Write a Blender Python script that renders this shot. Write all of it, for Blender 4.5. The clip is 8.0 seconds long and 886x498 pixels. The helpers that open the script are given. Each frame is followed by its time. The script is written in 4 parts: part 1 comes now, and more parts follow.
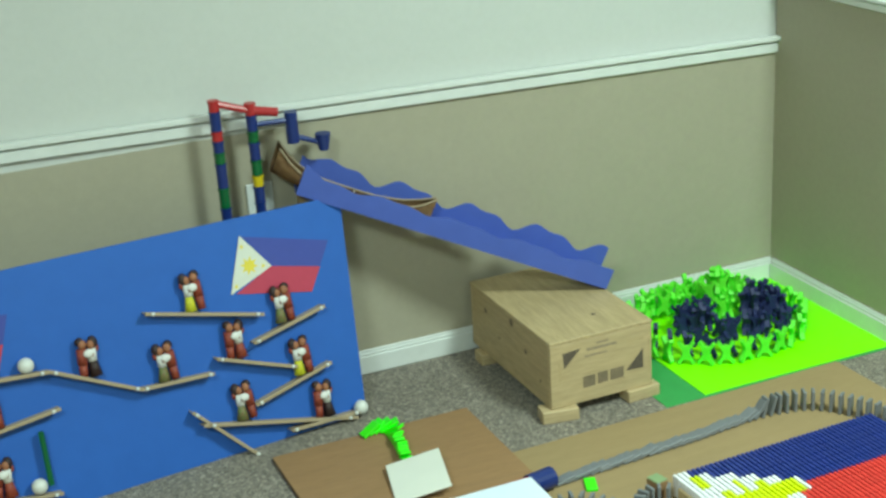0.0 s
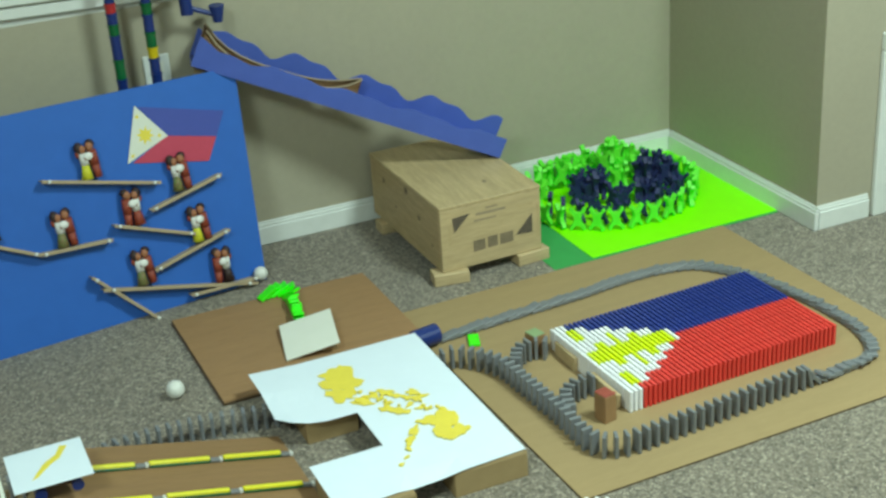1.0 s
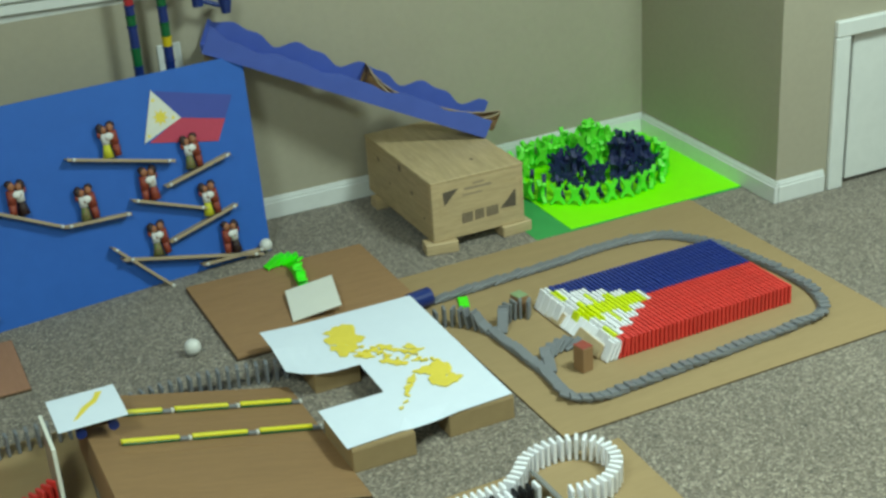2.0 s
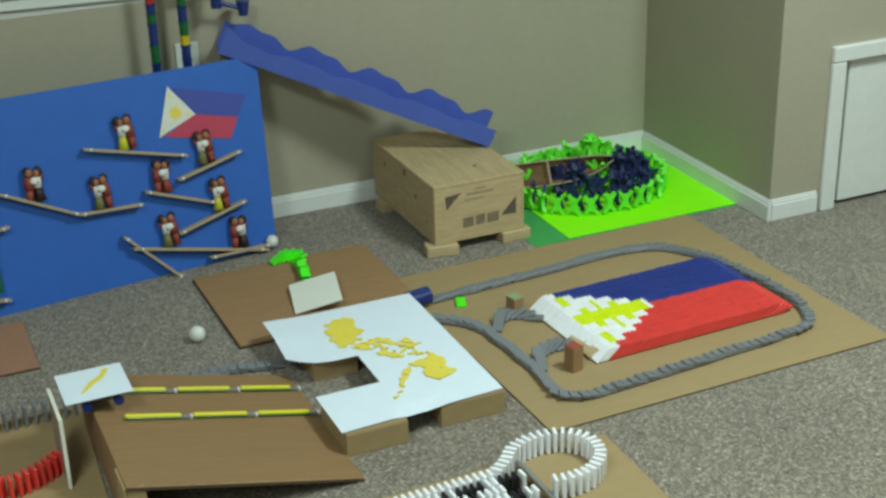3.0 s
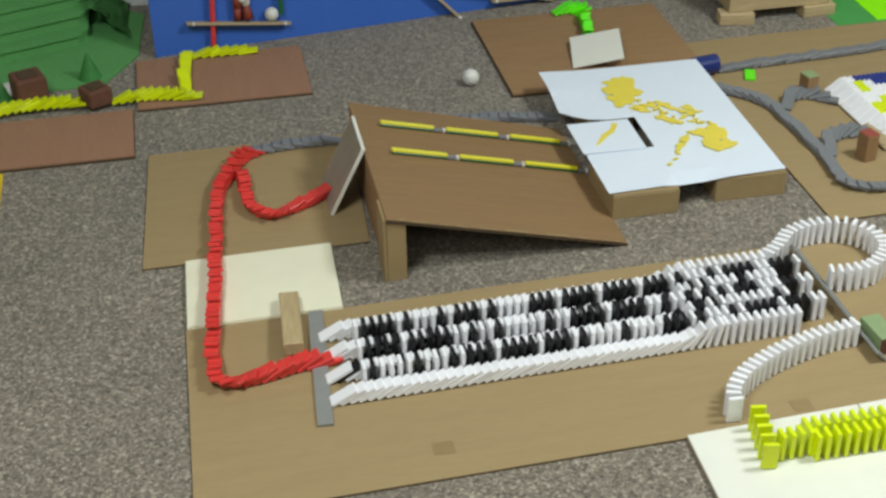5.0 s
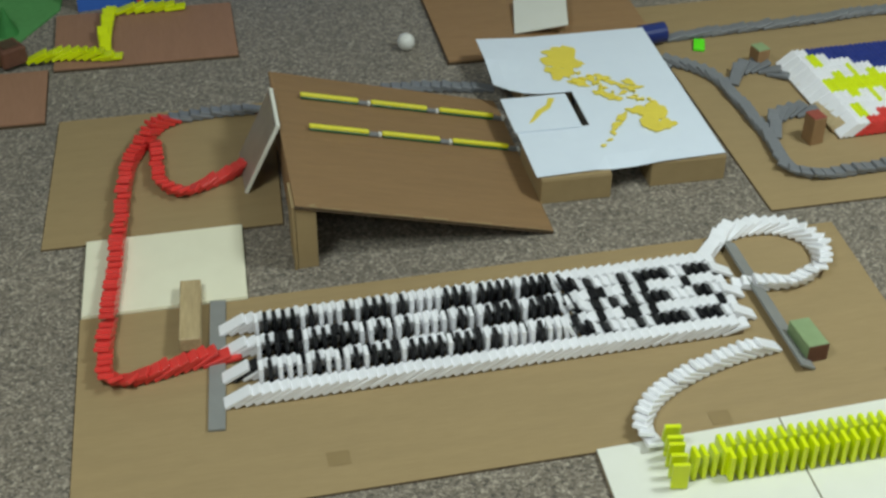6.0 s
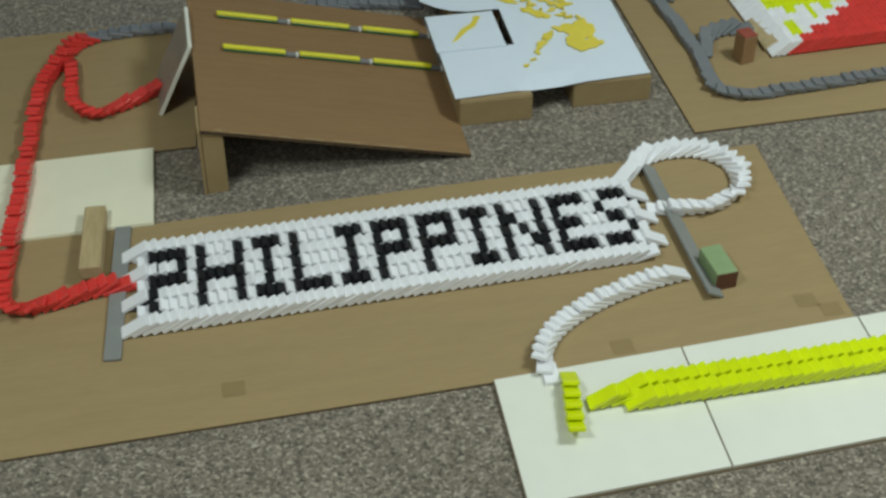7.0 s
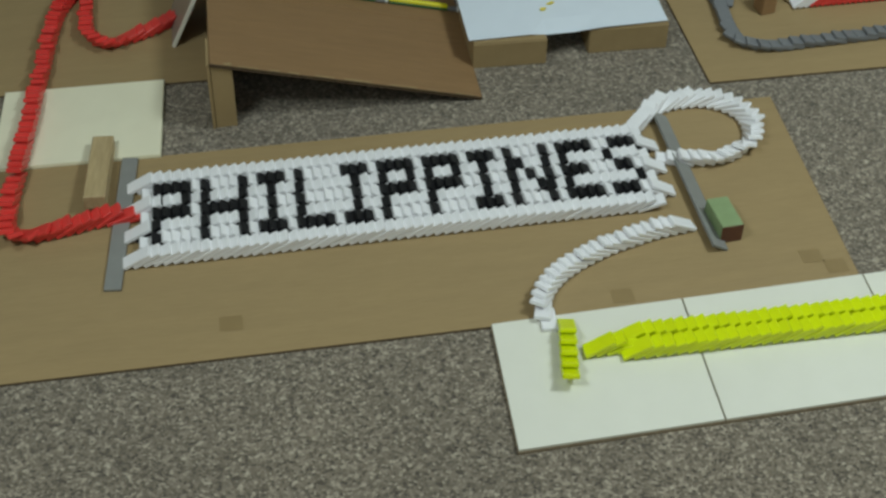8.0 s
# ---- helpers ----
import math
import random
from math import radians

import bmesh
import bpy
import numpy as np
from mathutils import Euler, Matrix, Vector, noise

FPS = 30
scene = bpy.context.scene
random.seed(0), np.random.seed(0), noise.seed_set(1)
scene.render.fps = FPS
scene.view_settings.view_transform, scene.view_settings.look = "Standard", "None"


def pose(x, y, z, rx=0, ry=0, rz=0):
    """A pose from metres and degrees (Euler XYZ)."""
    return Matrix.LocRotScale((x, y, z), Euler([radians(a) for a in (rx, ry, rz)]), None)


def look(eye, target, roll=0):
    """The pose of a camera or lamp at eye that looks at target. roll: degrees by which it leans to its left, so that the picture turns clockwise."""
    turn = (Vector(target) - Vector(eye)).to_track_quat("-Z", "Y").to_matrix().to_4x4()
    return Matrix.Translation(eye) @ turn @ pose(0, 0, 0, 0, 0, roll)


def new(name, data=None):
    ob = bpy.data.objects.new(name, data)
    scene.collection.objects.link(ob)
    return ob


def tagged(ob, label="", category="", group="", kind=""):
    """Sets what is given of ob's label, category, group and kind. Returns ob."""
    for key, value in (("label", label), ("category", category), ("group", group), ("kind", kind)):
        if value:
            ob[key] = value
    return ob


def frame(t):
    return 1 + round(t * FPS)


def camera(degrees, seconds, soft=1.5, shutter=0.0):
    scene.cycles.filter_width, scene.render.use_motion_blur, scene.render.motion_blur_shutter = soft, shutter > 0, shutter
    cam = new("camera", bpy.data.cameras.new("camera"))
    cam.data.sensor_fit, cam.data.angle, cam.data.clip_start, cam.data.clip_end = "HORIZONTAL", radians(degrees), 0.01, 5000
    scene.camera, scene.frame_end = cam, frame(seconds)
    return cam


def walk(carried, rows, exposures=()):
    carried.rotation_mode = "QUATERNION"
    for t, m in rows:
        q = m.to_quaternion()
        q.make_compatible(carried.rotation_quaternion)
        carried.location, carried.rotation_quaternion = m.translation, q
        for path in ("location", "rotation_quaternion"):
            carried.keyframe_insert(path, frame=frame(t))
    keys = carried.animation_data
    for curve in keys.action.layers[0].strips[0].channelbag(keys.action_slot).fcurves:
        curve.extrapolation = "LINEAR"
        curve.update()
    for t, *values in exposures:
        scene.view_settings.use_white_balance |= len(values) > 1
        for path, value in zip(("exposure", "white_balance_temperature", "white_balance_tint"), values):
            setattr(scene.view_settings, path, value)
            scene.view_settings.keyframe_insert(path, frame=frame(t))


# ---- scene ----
cam = camera(35.2, 8.0, soft=2.8)
PATH = [
    (0, (0.06, 0.085, 1.468), (0.753, 1.821, 0.755), -3.7),
    (0.5, (0.127, -0.013, 1.444), (0.946, 1.632, 0.654), -4.9),
    (1, (0.173, -0.098, 1.418), (0.873, 1.576, 0.577), -3.9),
    (1.5, (0.133, -0.234, 1.439), (0.83, 1.439, 0.592), -3.6),
    (1.7, (0.078, -0.275, 1.46), (0.801, 1.385, 0.61), -3.9),
    (2.8, (0.002, -0.476, 1.52), (0.723, 1.189, 0.678), -3.4),
    (3, (-0.004, -0.461, 1.48), (0.721, 1.216, 0.664), -1.6),
    (3.5, (-0.012, -0.449, 1.429), (0.6, 1.238, 0.546), -0.3),
    (4, (-0.075, -0.41, 1.396), (0.271, 1.305, 0.428), 0.7),
    (4.5, (-0.071, -0.385, 1.395), (0.178, 1.308, 0.359), -1.0),
    (5, (0.0, -0.369, 1.388), (0.321, 1.276, 0.297), -0.8),
    (5.2, (0.045, -0.347, 1.385), (0.366, 1.286, 0.276), 0.0),
    (6.3, (0.193, -0.198, 1.422), (0.509, 1.361, 0.209), 0.7),
    (6.5, (0.219, -0.19, 1.424), (0.514, 1.358, 0.193), 1.2),
    (7, (0.324, -0.209, 1.421), (0.618, 1.287, 0.126), 0.3),
    (7.5, (0.355, -0.215, 1.419), (0.622, 1.246, 0.08), 1.1),
    (8, (0.369, -0.212, 1.415), (0.608, 1.239, 0.059), 1.2),
]
walk(cam, [(t, look(*row)) for t, *row in PATH], exposures=[(0.0, 0.62, 6500, -16), (0.5, 0.52, 6500, -16), (1.5, 0.28, 6500, -15), (3.0, 0.04, 6500, -7), (4.0, 0.02, 6700, 5), (4.5, 0.05, 6900, 9), (5.2, -0.02, 6800, 8), (6.5, -0.42, 6600, 1), (7.0, -0.5, 6600, 1), (8.0, -0.70, 6600, 1)])


# ---- light ----
world = bpy.data.worlds.new("room_air")
scene.world = world
world.use_nodes = True
world.node_tree.nodes["Background"].inputs[0].default_value = (0.9, 0.95, 1.0, 1)
world.node_tree.nodes["Background"].inputs[1].default_value = 0.05


def assumed_ceiling_lamp(x, y, watts, size):
    lamp = bpy.data.lights.new("assumed_lamp_light", "AREA")
    lamp.shape, lamp.size, lamp.energy, lamp.color = "DISK", size, watts, (0.90, 1.0, 1.05)
    ob = new("assumed_lamp_light", lamp)
    ob.matrix_basis = pose(x, y, 2.28)


# Assumed lamps, all out of view; the last two are added as camera-side fill.
LAMPS = [(2.0, 1.0, 55, 0.6), (-0.6, 0.4, 41, 0.6), (1.3, -1.5, 16, 0.6), (-1.2, -1.6, 9, 0.6)]
for lamp_row in LAMPS:
    assumed_ceiling_lamp(*lamp_row)


# ---- materials ----
def material(name, base, other=None, rough=0.6, scale=40.0, mix=0.5, bump=0.0, bump_scale=None, metal=0.0, vary=0.0, stretch=(1, 1, 1), broad=0.08, clearcoat=0.0):
    """Two-scale procedural surface: fine grain between base and other, and a broad tone change."""
    m = bpy.data.materials.new(name)
    m.use_nodes = True
    nt = m.node_tree
    n, l = nt.nodes, nt.links
    bsdf = n["Principled BSDF"]
    bsdf.inputs["Roughness"].default_value = rough
    bsdf.inputs["Metallic"].default_value = metal
    bsdf.inputs["Coat Weight"].default_value = clearcoat
    other = other or tuple(c * 0.8 for c in base)
    co = n.new("ShaderNodeTexCoord")
    mp = n.new("ShaderNodeMapping")
    mp.inputs["Scale"].default_value = stretch
    l.new(co.outputs["Object"], mp.inputs["Vector"])
    fine = n.new("ShaderNodeTexNoise")
    fine.inputs["Scale"].default_value = scale
    fine.inputs["Detail"].default_value = 6
    fine.inputs["Roughness"].default_value = 0.68
    l.new(mp.outputs["Vector"], fine.inputs["Vector"])
    ramp = n.new("ShaderNodeValToRGB")
    ramp.color_ramp.elements[0].position = 0.5 - 0.5 * (1 - mix) * 0.6 - 0.05
    ramp.color_ramp.elements[1].position = 0.5 + 0.5 * (1 - mix) * 0.6 + 0.05
    ramp.color_ramp.elements[0].color = (*other, 1)
    ramp.color_ramp.elements[1].color = (*base, 1)
    l.new(fine.outputs["Fac"], ramp.inputs["Fac"])
    big = n.new("ShaderNodeTexNoise")
    big.inputs["Scale"].default_value = 5.0
    big.inputs["Detail"].default_value = 3
    l.new(mp.outputs["Vector"], big.inputs["Vector"])
    hsv = n.new("ShaderNodeHueSaturation")
    l.new(ramp.outputs["Color"], hsv.inputs["Color"])
    value = n.new("ShaderNodeMath")
    value.operation = "MULTIPLY_ADD"
    value.inputs[1].default_value = 2 * broad
    value.inputs[2].default_value = 1 - broad
    l.new(big.outputs["Fac"], value.inputs[0])
    last = value
    if vary:
        info = n.new("ShaderNodeObjectInfo")
        add = n.new("ShaderNodeMath")
        add.operation = "MULTIPLY_ADD"
        add.inputs[1].default_value = vary
        l.new(info.outputs["Random"], add.inputs[0])
        l.new(value.outputs[0], add.inputs[2])
        last = add
    l.new(last.outputs[0], hsv.inputs["Value"])
    l.new(hsv.outputs["Color"], bsdf.inputs["Base Color"])
    if bump:
        b = n.new("ShaderNodeBump")
        b.inputs["Strength"].default_value = bump
        b.inputs["Distance"].default_value = 0.004
        if bump_scale:
            t = n.new("ShaderNodeTexNoise")
            t.inputs["Scale"].default_value = bump_scale
            t.inputs["Detail"].default_value = 3
            l.new(mp.outputs["Vector"], t.inputs["Vector"])
            l.new(t.outputs["Fac"], b.inputs["Height"])
        else:
            l.new(fine.outputs["Fac"], b.inputs["Height"])
        l.new(b.outputs["Normal"], bsdf.inputs["Normal"])
    return m




def carpet_pile():
    """Cut pile: tufts of mixed brown, taupe and pale yarn, with broad worn patches and a soft sheen."""
    m = bpy.data.materials.new("carpet_pile")
    m.use_nodes = True
    n, l = m.node_tree.nodes, m.node_tree.links
    bsdf = n["Principled BSDF"]
    bsdf.inputs["Roughness"].default_value = 0.95
    bsdf.inputs["Sheen Weight"].default_value = 0.25
    bsdf.inputs["Sheen Roughness"].default_value = 0.6
    co = n.new("ShaderNodeTexCoord")
    warp = n.new("ShaderNodeTexNoise")
    warp.inputs["Scale"].default_value = 90
    warp.inputs["Detail"].default_value = 2
    l.new(co.outputs["Object"], warp.inputs["Vector"])
    shift = n.new("ShaderNodeVectorMath")
    shift.operation = "MULTIPLY_ADD"
    shift.inputs[1].default_value = (0.006, 0.006, 0.006)
    l.new(warp.outputs["Color"], shift.inputs[0])
    l.new(co.outputs["Object"], shift.inputs[2])
    tuft = n.new("ShaderNodeTexVoronoi")
    tuft.inputs["Scale"].default_value = 260
    l.new(shift.outputs["Vector"], tuft.inputs["Vector"])
    clump = n.new("ShaderNodeTexNoise")
    clump.inputs["Scale"].default_value = 85
    clump.inputs["Detail"].default_value = 4
    l.new(co.outputs["Object"], clump.inputs["Vector"])
    split = n.new("ShaderNodeSeparateColor")
    l.new(tuft.outputs["Color"], split.inputs["Color"])
    add = n.new("ShaderNodeMath")
    add.operation = "MULTIPLY_ADD"
    add.inputs[1].default_value = 0.62
    l.new(split.outputs["Red"], add.inputs[0])
    scaled = n.new("ShaderNodeMath")
    scaled.operation = "MULTIPLY"
    scaled.inputs[1].default_value = 0.46
    l.new(clump.outputs["Fac"], scaled.inputs[0])
    l.new(scaled.outputs[0], add.inputs[2])
    ramp = n.new("ShaderNodeValToRGB")
    ramp.color_ramp.elements[0].position, ramp.color_ramp.elements[0].color = 0.18, (0.050, 0.039, 0.027, 1)
    ramp.color_ramp.elements[1].position, ramp.color_ramp.elements[1].color = 0.92, (0.46, 0.40, 0.31, 1)
    for at, c in ((0.45, (0.145, 0.117, 0.083, 1)), (0.72, (0.235, 0.194, 0.145, 1))):
        ramp.color_ramp.elements.new(at).color = c
    l.new(add.outputs[0], ramp.inputs["Fac"])
    broad = n.new("ShaderNodeTexNoise")
    broad.inputs["Scale"].default_value = 4
    broad.inputs["Detail"].default_value = 4
    l.new(co.outputs["Object"], broad.inputs["Vector"])
    value = n.new("ShaderNodeMath")
    value.operation = "MULTIPLY_ADD"
    value.inputs[1].default_value, value.inputs[2].default_value = 0.45, 0.78
    l.new(broad.outputs["Fac"], value.inputs[0])
    hsv = n.new("ShaderNodeHueSaturation")
    l.new(ramp.outputs["Color"], hsv.inputs["Color"])
    l.new(value.outputs[0], hsv.inputs["Value"])
    l.new(hsv.outputs["Color"], bsdf.inputs["Base Color"])
    bump = n.new("ShaderNodeBump")
    bump.inputs["Strength"].default_value = 0.8
    bump.inputs["Distance"].default_value = 0.004
    l.new(add.outputs[0], bump.inputs["Height"])
    l.new(bump.outputs["Normal"], bsdf.inputs["Normal"])
    return m


CARPET = carpet_pile()
WALL_LOW = material("beige_wall_paint", (0.40, 0.36, 0.27), (0.37, 0.335, 0.25), 0.75, 60, 0.4, 0.08, 300, broad=0.04)
WALL_HIGH = material("white_wall_paint", (0.60, 0.605, 0.575), (0.57, 0.575, 0.545), 0.75, 60, 0.4, 0.08, 300, broad=0.03)
TRIM = material("white_trim_gloss", (0.74, 0.75, 0.72), (0.68, 0.69, 0.66), 0.35, 30, 0.4, broad=0.04)
CARD = material("corrugated_cardboard", (0.345, 0.245, 0.118), (0.30, 0.21, 0.098), 0.8, 30, 0.4, 0.12, 220, stretch=(1, 9, 1), broad=0.10)
CARD_DARK = material("brown_cardboard", (0.33, 0.195, 0.09), (0.265, 0.15, 0.066), 0.75, 30, 0.4, 0.12, 220, stretch=(1, 9, 1), broad=0.12)
CARD_RAMP = material("ramp_cardboard", (0.28, 0.165, 0.072), (0.22, 0.125, 0.053), 0.7, 26, 0.4, 0.14, 160, stretch=(1, 12, 1), broad=0.16)
CARD_RED = material("reddish_cardboard", (0.35, 0.185, 0.112), (0.30, 0.155, 0.09), 0.8, 30, 0.4, 0.1, 200, stretch=(9, 1, 1), broad=0.10)
# Cut-edge brown; also paints the sheets' shadow lines and the huts' dark holes.
CARD_EDGE_AND_SHADE = material("cardboard_cut_edge_and_shade", (0.10, 0.062, 0.03), (0.05, 0.03, 0.015), 0.9, 300, 0.6)
FOAM_BLUE = material("blue_foam_board", (0.030, 0.122, 0.49), (0.026, 0.110, 0.45), 0.55, 20, 0.3, 0.03, 200, broad=0.06)
WAVE_BLUE = material("blue_wave_board", (0.075, 0.12, 0.47), (0.065, 0.105, 0.42), 0.5, 20, 0.3, 0.03, 200, broad=0.08)
PAPER = material("white_paper", (0.72, 0.78, 0.86), (0.69, 0.75, 0.83), 0.7, 25, 0.3, 0.05, 60, broad=0.03)
BOARD_WHITE = material("white_foam_board", (0.76, 0.75, 0.66), (0.73, 0.72, 0.63), 0.6, 20, 0.3, 0.03, 120, broad=0.04)
CREAM = material("cream_board", (0.80, 0.765, 0.58), (0.76, 0.72, 0.54), 0.6, 20, 0.3, 0.03, 120, broad=0.05)
INK_YELLOW = material("yellow_map_ink", (0.80, 0.65, 0.08), (0.72, 0.58, 0.07), 0.6, 60, 0.4)
# Dark crate print and knot; also the painted shade behind the door.
INK_DARK_AND_GAP_SHADE = material("faded_print_ink_and_gap_shade", (0.07, 0.055, 0.04), (0.13, 0.10, 0.07), 0.8, 90, 0.5)
# Faint crate print; also the shading painted on the white tiles' edges.
INK_PALE_AND_EDGE_SHADE = material("faint_print_ink_and_edge_shade", (0.25, 0.19, 0.12), (0.33, 0.26, 0.17), 0.8, 90, 0.5)
INK_FADED = material("worn_print_ink", (0.15, 0.115, 0.07), (0.25, 0.19, 0.12), 0.8, 60, 0.5)
TAPE = material("packing_tape_brown", (0.285, 0.20, 0.092), (0.26, 0.18, 0.082), 0.4, 40, 0.3)
PINE = material("pine_wood", (0.55, 0.425, 0.24), (0.42, 0.31, 0.165), 0.6, 14, 0.45, 0.15, 60, stretch=(1.5, 14, 14), broad=0.22)
PINE_SIDE = material("pine_wood_side", (0.52, 0.395, 0.215), (0.38, 0.28, 0.14), 0.6, 14, 0.45, 0.15, 60, stretch=(14, 1.5, 14), broad=0.24)
WOOD_GREEN = material("green_painted_wood", (0.27, 0.36, 0.18), (0.22, 0.30, 0.14), 0.6, 40, 0.4, broad=0.1)
WOOD_RED = material("red_painted_wood", (0.32, 0.07, 0.045), (0.25, 0.05, 0.035), 0.6, 40, 0.4, broad=0.1)
NEON = material("fluorescent_green_sheet", (0.31, 0.96, 0.003), (0.28, 0.90, 0.003), 0.55, 20, 0.3, broad=0.03)
GREEN_SHEET = material("green_card_sheet", (0.07, 0.36, 0.085), (0.06, 0.31, 0.075), 0.6, 20, 0.3, broad=0.06)
NEON_PIECE = material("bright_green_plastic", (0.20, 0.78, 0.045), (0.15, 0.64, 0.03), 0.5, 40, 0.3, vary=0.15)
NAVY_PIECE = material("navy_plastic", (0.010, 0.018, 0.085), (0.008, 0.013, 0.06), 0.6, 40, 0.3, vary=0.2)
FELT_GREEN = material("green_felt", (0.112, 0.345, 0.105), (0.086, 0.285, 0.082), 0.85, 90, 0.4, 0.2, 260, broad=0.15)
LEAF = material("green_foam_leaf", (0.045, 0.24, 0.05), (0.03, 0.17, 0.035), 0.7, 60, 0.4)
BARK = material("brown_felt", (0.15, 0.062, 0.035), (0.11, 0.045, 0.025), 0.85, 60, 0.5, 0.2, 200)
TRUNK = material("orange_brown_paper", (0.36, 0.13, 0.045), (0.28, 0.10, 0.035), 0.8, 60, 0.5)
SAND = material("yellow_card_sheet", (0.74, 0.55, 0.012), (0.68, 0.50, 0.012), 0.6, 20, 0.3, broad=0.05)
SEA = material("violet_blue_card_sheet", (0.060, 0.060, 0.38), (0.05, 0.05, 0.33), 0.6, 20, 0.3, broad=0.05)
FLAP_GREY = material("greyish_glossy_card", (0.36, 0.31, 0.26), (0.25, 0.20, 0.16), 0.35, 12, 0.4, broad=0.15)
GREY_STRIP = material("grey_painted_strip", (0.25, 0.25, 0.235), (0.21, 0.21, 0.20), 0.55, 40, 0.3, broad=0.08)
STICK = material("craft_stick_wood", (0.44, 0.34, 0.22), (0.34, 0.26, 0.17), 0.6, 30, 0.4, 0.1, 90, stretch=(2, 20, 20))
PENCIL = material("yellow_rail_paint", (0.78, 0.72, 0.02), (0.70, 0.64, 0.015), 0.4, 40, 0.3)
GREYBIT = material("grey_plastic", (0.20, 0.20, 0.20), (0.16, 0.16, 0.16), 0.45, 40, 0.3)
BALL_WHITE = material("white_ball_plastic", (0.74, 0.73, 0.68), (0.66, 0.65, 0.60), 0.35, 60, 0.5, broad=0.05)
TUBE_BLUE = material("dark_blue_plastic", (0.012, 0.030, 0.17), (0.010, 0.024, 0.14), 0.3, 40, 0.3)
TUBE_RED = material("red_plastic", (0.42, 0.025, 0.03), (0.36, 0.02, 0.025), 0.3, 40, 0.3)
TUBE_GREEN = material("dark_green_plastic", (0.012, 0.12, 0.035), (0.01, 0.10, 0.03), 0.3, 40, 0.3)
TUBE_YELLOW = material("yellow_plastic", (0.60, 0.45, 0.01), (0.52, 0.39, 0.01), 0.3, 40, 0.3)
FIG_RED = material("red_brown_figure_paint", (0.30, 0.055, 0.025), (0.18, 0.03, 0.02), 0.6, 120, 0.6)
FIG_DARK = material("dark_figure_paint", (0.035, 0.014, 0.012), (0.02, 0.008, 0.008), 0.6, 120, 0.6)
FIG_SKIN = material("tan_figure_paint", (0.36, 0.15, 0.075), (0.28, 0.11, 0.05), 0.6, 120, 0.6)
FIG_WHITE = material("white_figure_paint", (0.78, 0.76, 0.72), (0.7, 0.68, 0.65), 0.6, 120, 0.6)
FIG_GREEN = material("olive_figure_paint", (0.12, 0.20, 0.05), (0.22, 0.10, 0.06), 0.6, 120, 0.6)
FIG_YELLOW = material("yellow_figure_paint", (0.62, 0.60, 0.03), (0.5, 0.48, 0.03), 0.6, 120, 0.6)
FLAG_BLUE = material("printed_flag_blue", (0.055, 0.075, 0.36), (0.05, 0.07, 0.33), 0.6, 60, 0.4)
FLAG_RED = material("printed_flag_red", (0.48, 0.05, 0.10), (0.44, 0.045, 0.09), 0.6, 60, 0.4)
FLAG_WHITE = material("printed_flag_white", (0.70, 0.70, 0.62), (0.66, 0.66, 0.58), 0.6, 60, 0.4)
DOM = {
    "white": material("white_domino_plastic", (0.86, 0.85, 0.87), (0.82, 0.81, 0.83), 0.3, 50, 0.3, vary=0.06),
    "black": material("black_domino_plastic", (0.012, 0.012, 0.014), (0.009, 0.009, 0.010), 0.3, 50, 0.3, vary=0.2),
    "blue": material("blue_domino_plastic", (0.016, 0.035, 0.23), (0.013, 0.03, 0.20), 0.32, 50, 0.3, vary=0.15),
    "red": material("red_domino_plastic", (0.70, 0.050, 0.042), (0.62, 0.040, 0.034), 0.32, 50, 0.3, vary=0.12),
    "yellow": material("yellow_domino_plastic", (0.70, 0.80, 0.006), (0.64, 0.73, 0.006), 0.32, 50, 0.3, vary=0.08),
    "grey": material("grey_domino_plastic", (0.185, 0.19, 0.20), (0.16, 0.165, 0.175), 0.45, 50, 0.3, vary=0.07),
    "green": material("neon_green_domino_plastic", (0.12, 0.85, 0.01), (0.11, 0.78, 0.01), 0.32, 50, 0.3, vary=0.1),
}
DOM["black"].node_tree.nodes["Principled BSDF"].inputs["Specular IOR Level"].default_value = 0.22


# ---- mesh helpers ----
def mesh_of(name, bm, mat):
    me = bpy.data.meshes.new(name)
    bm.normal_update()
    bm.to_mesh(me)
    bm.free()
    if mat:
        me.materials.append(mat)
    return me


def thing(name, m, label, category, group="", kind=""):
    ob = new(name)
    ob.empty_display_size = 0.02
    ob.matrix_basis = m
    return tagged(ob, label, category, group, kind)


def part(name, bm, mat, parent, label="", m=None):
    ob = new(name, mesh_of(name, bm, mat))
    ob.parent = parent
    if m is not None:
        ob.matrix_basis = m
    return tagged(ob, label)


def solo(name, bm, mat, m, label, category, group="", kind=""):
    ob = new(name, mesh_of(name, bm, mat))
    ob.matrix_basis = m
    return tagged(ob, label, category, group, kind)


def structure(name, bm, mat, label=""):
    ob = new(name, mesh_of(name, bm, mat))
    return tagged(ob, label, "", "", "structure")


def box(bm, x0, y0, z0, x1, y1, z1, bevel=0.0, m=None):
    c = bmesh.ops.create_cube(bm, size=1.0)["verts"]
    for v in c:
        v.co = Vector((x0 + (v.co.x + 0.5) * (x1 - x0), y0 + (v.co.y + 0.5) * (y1 - y0), z0 + (v.co.z + 0.5) * (z1 - z0)))
    if bevel:
        edges = list({e for v in c for e in v.link_edges})
        c = bmesh.ops.bevel(bm, geom=edges, offset=bevel, segments=1, profile=0.5, affect="EDGES")["verts"]
    if m is not None:
        bmesh.ops.transform(bm, matrix=m, verts=list(c))
    return bm


def block(x0, y0, z0, x1, y1, z1, bevel=0.0):
    return box(bmesh.new(), x0, y0, z0, x1, y1, z1, bevel)


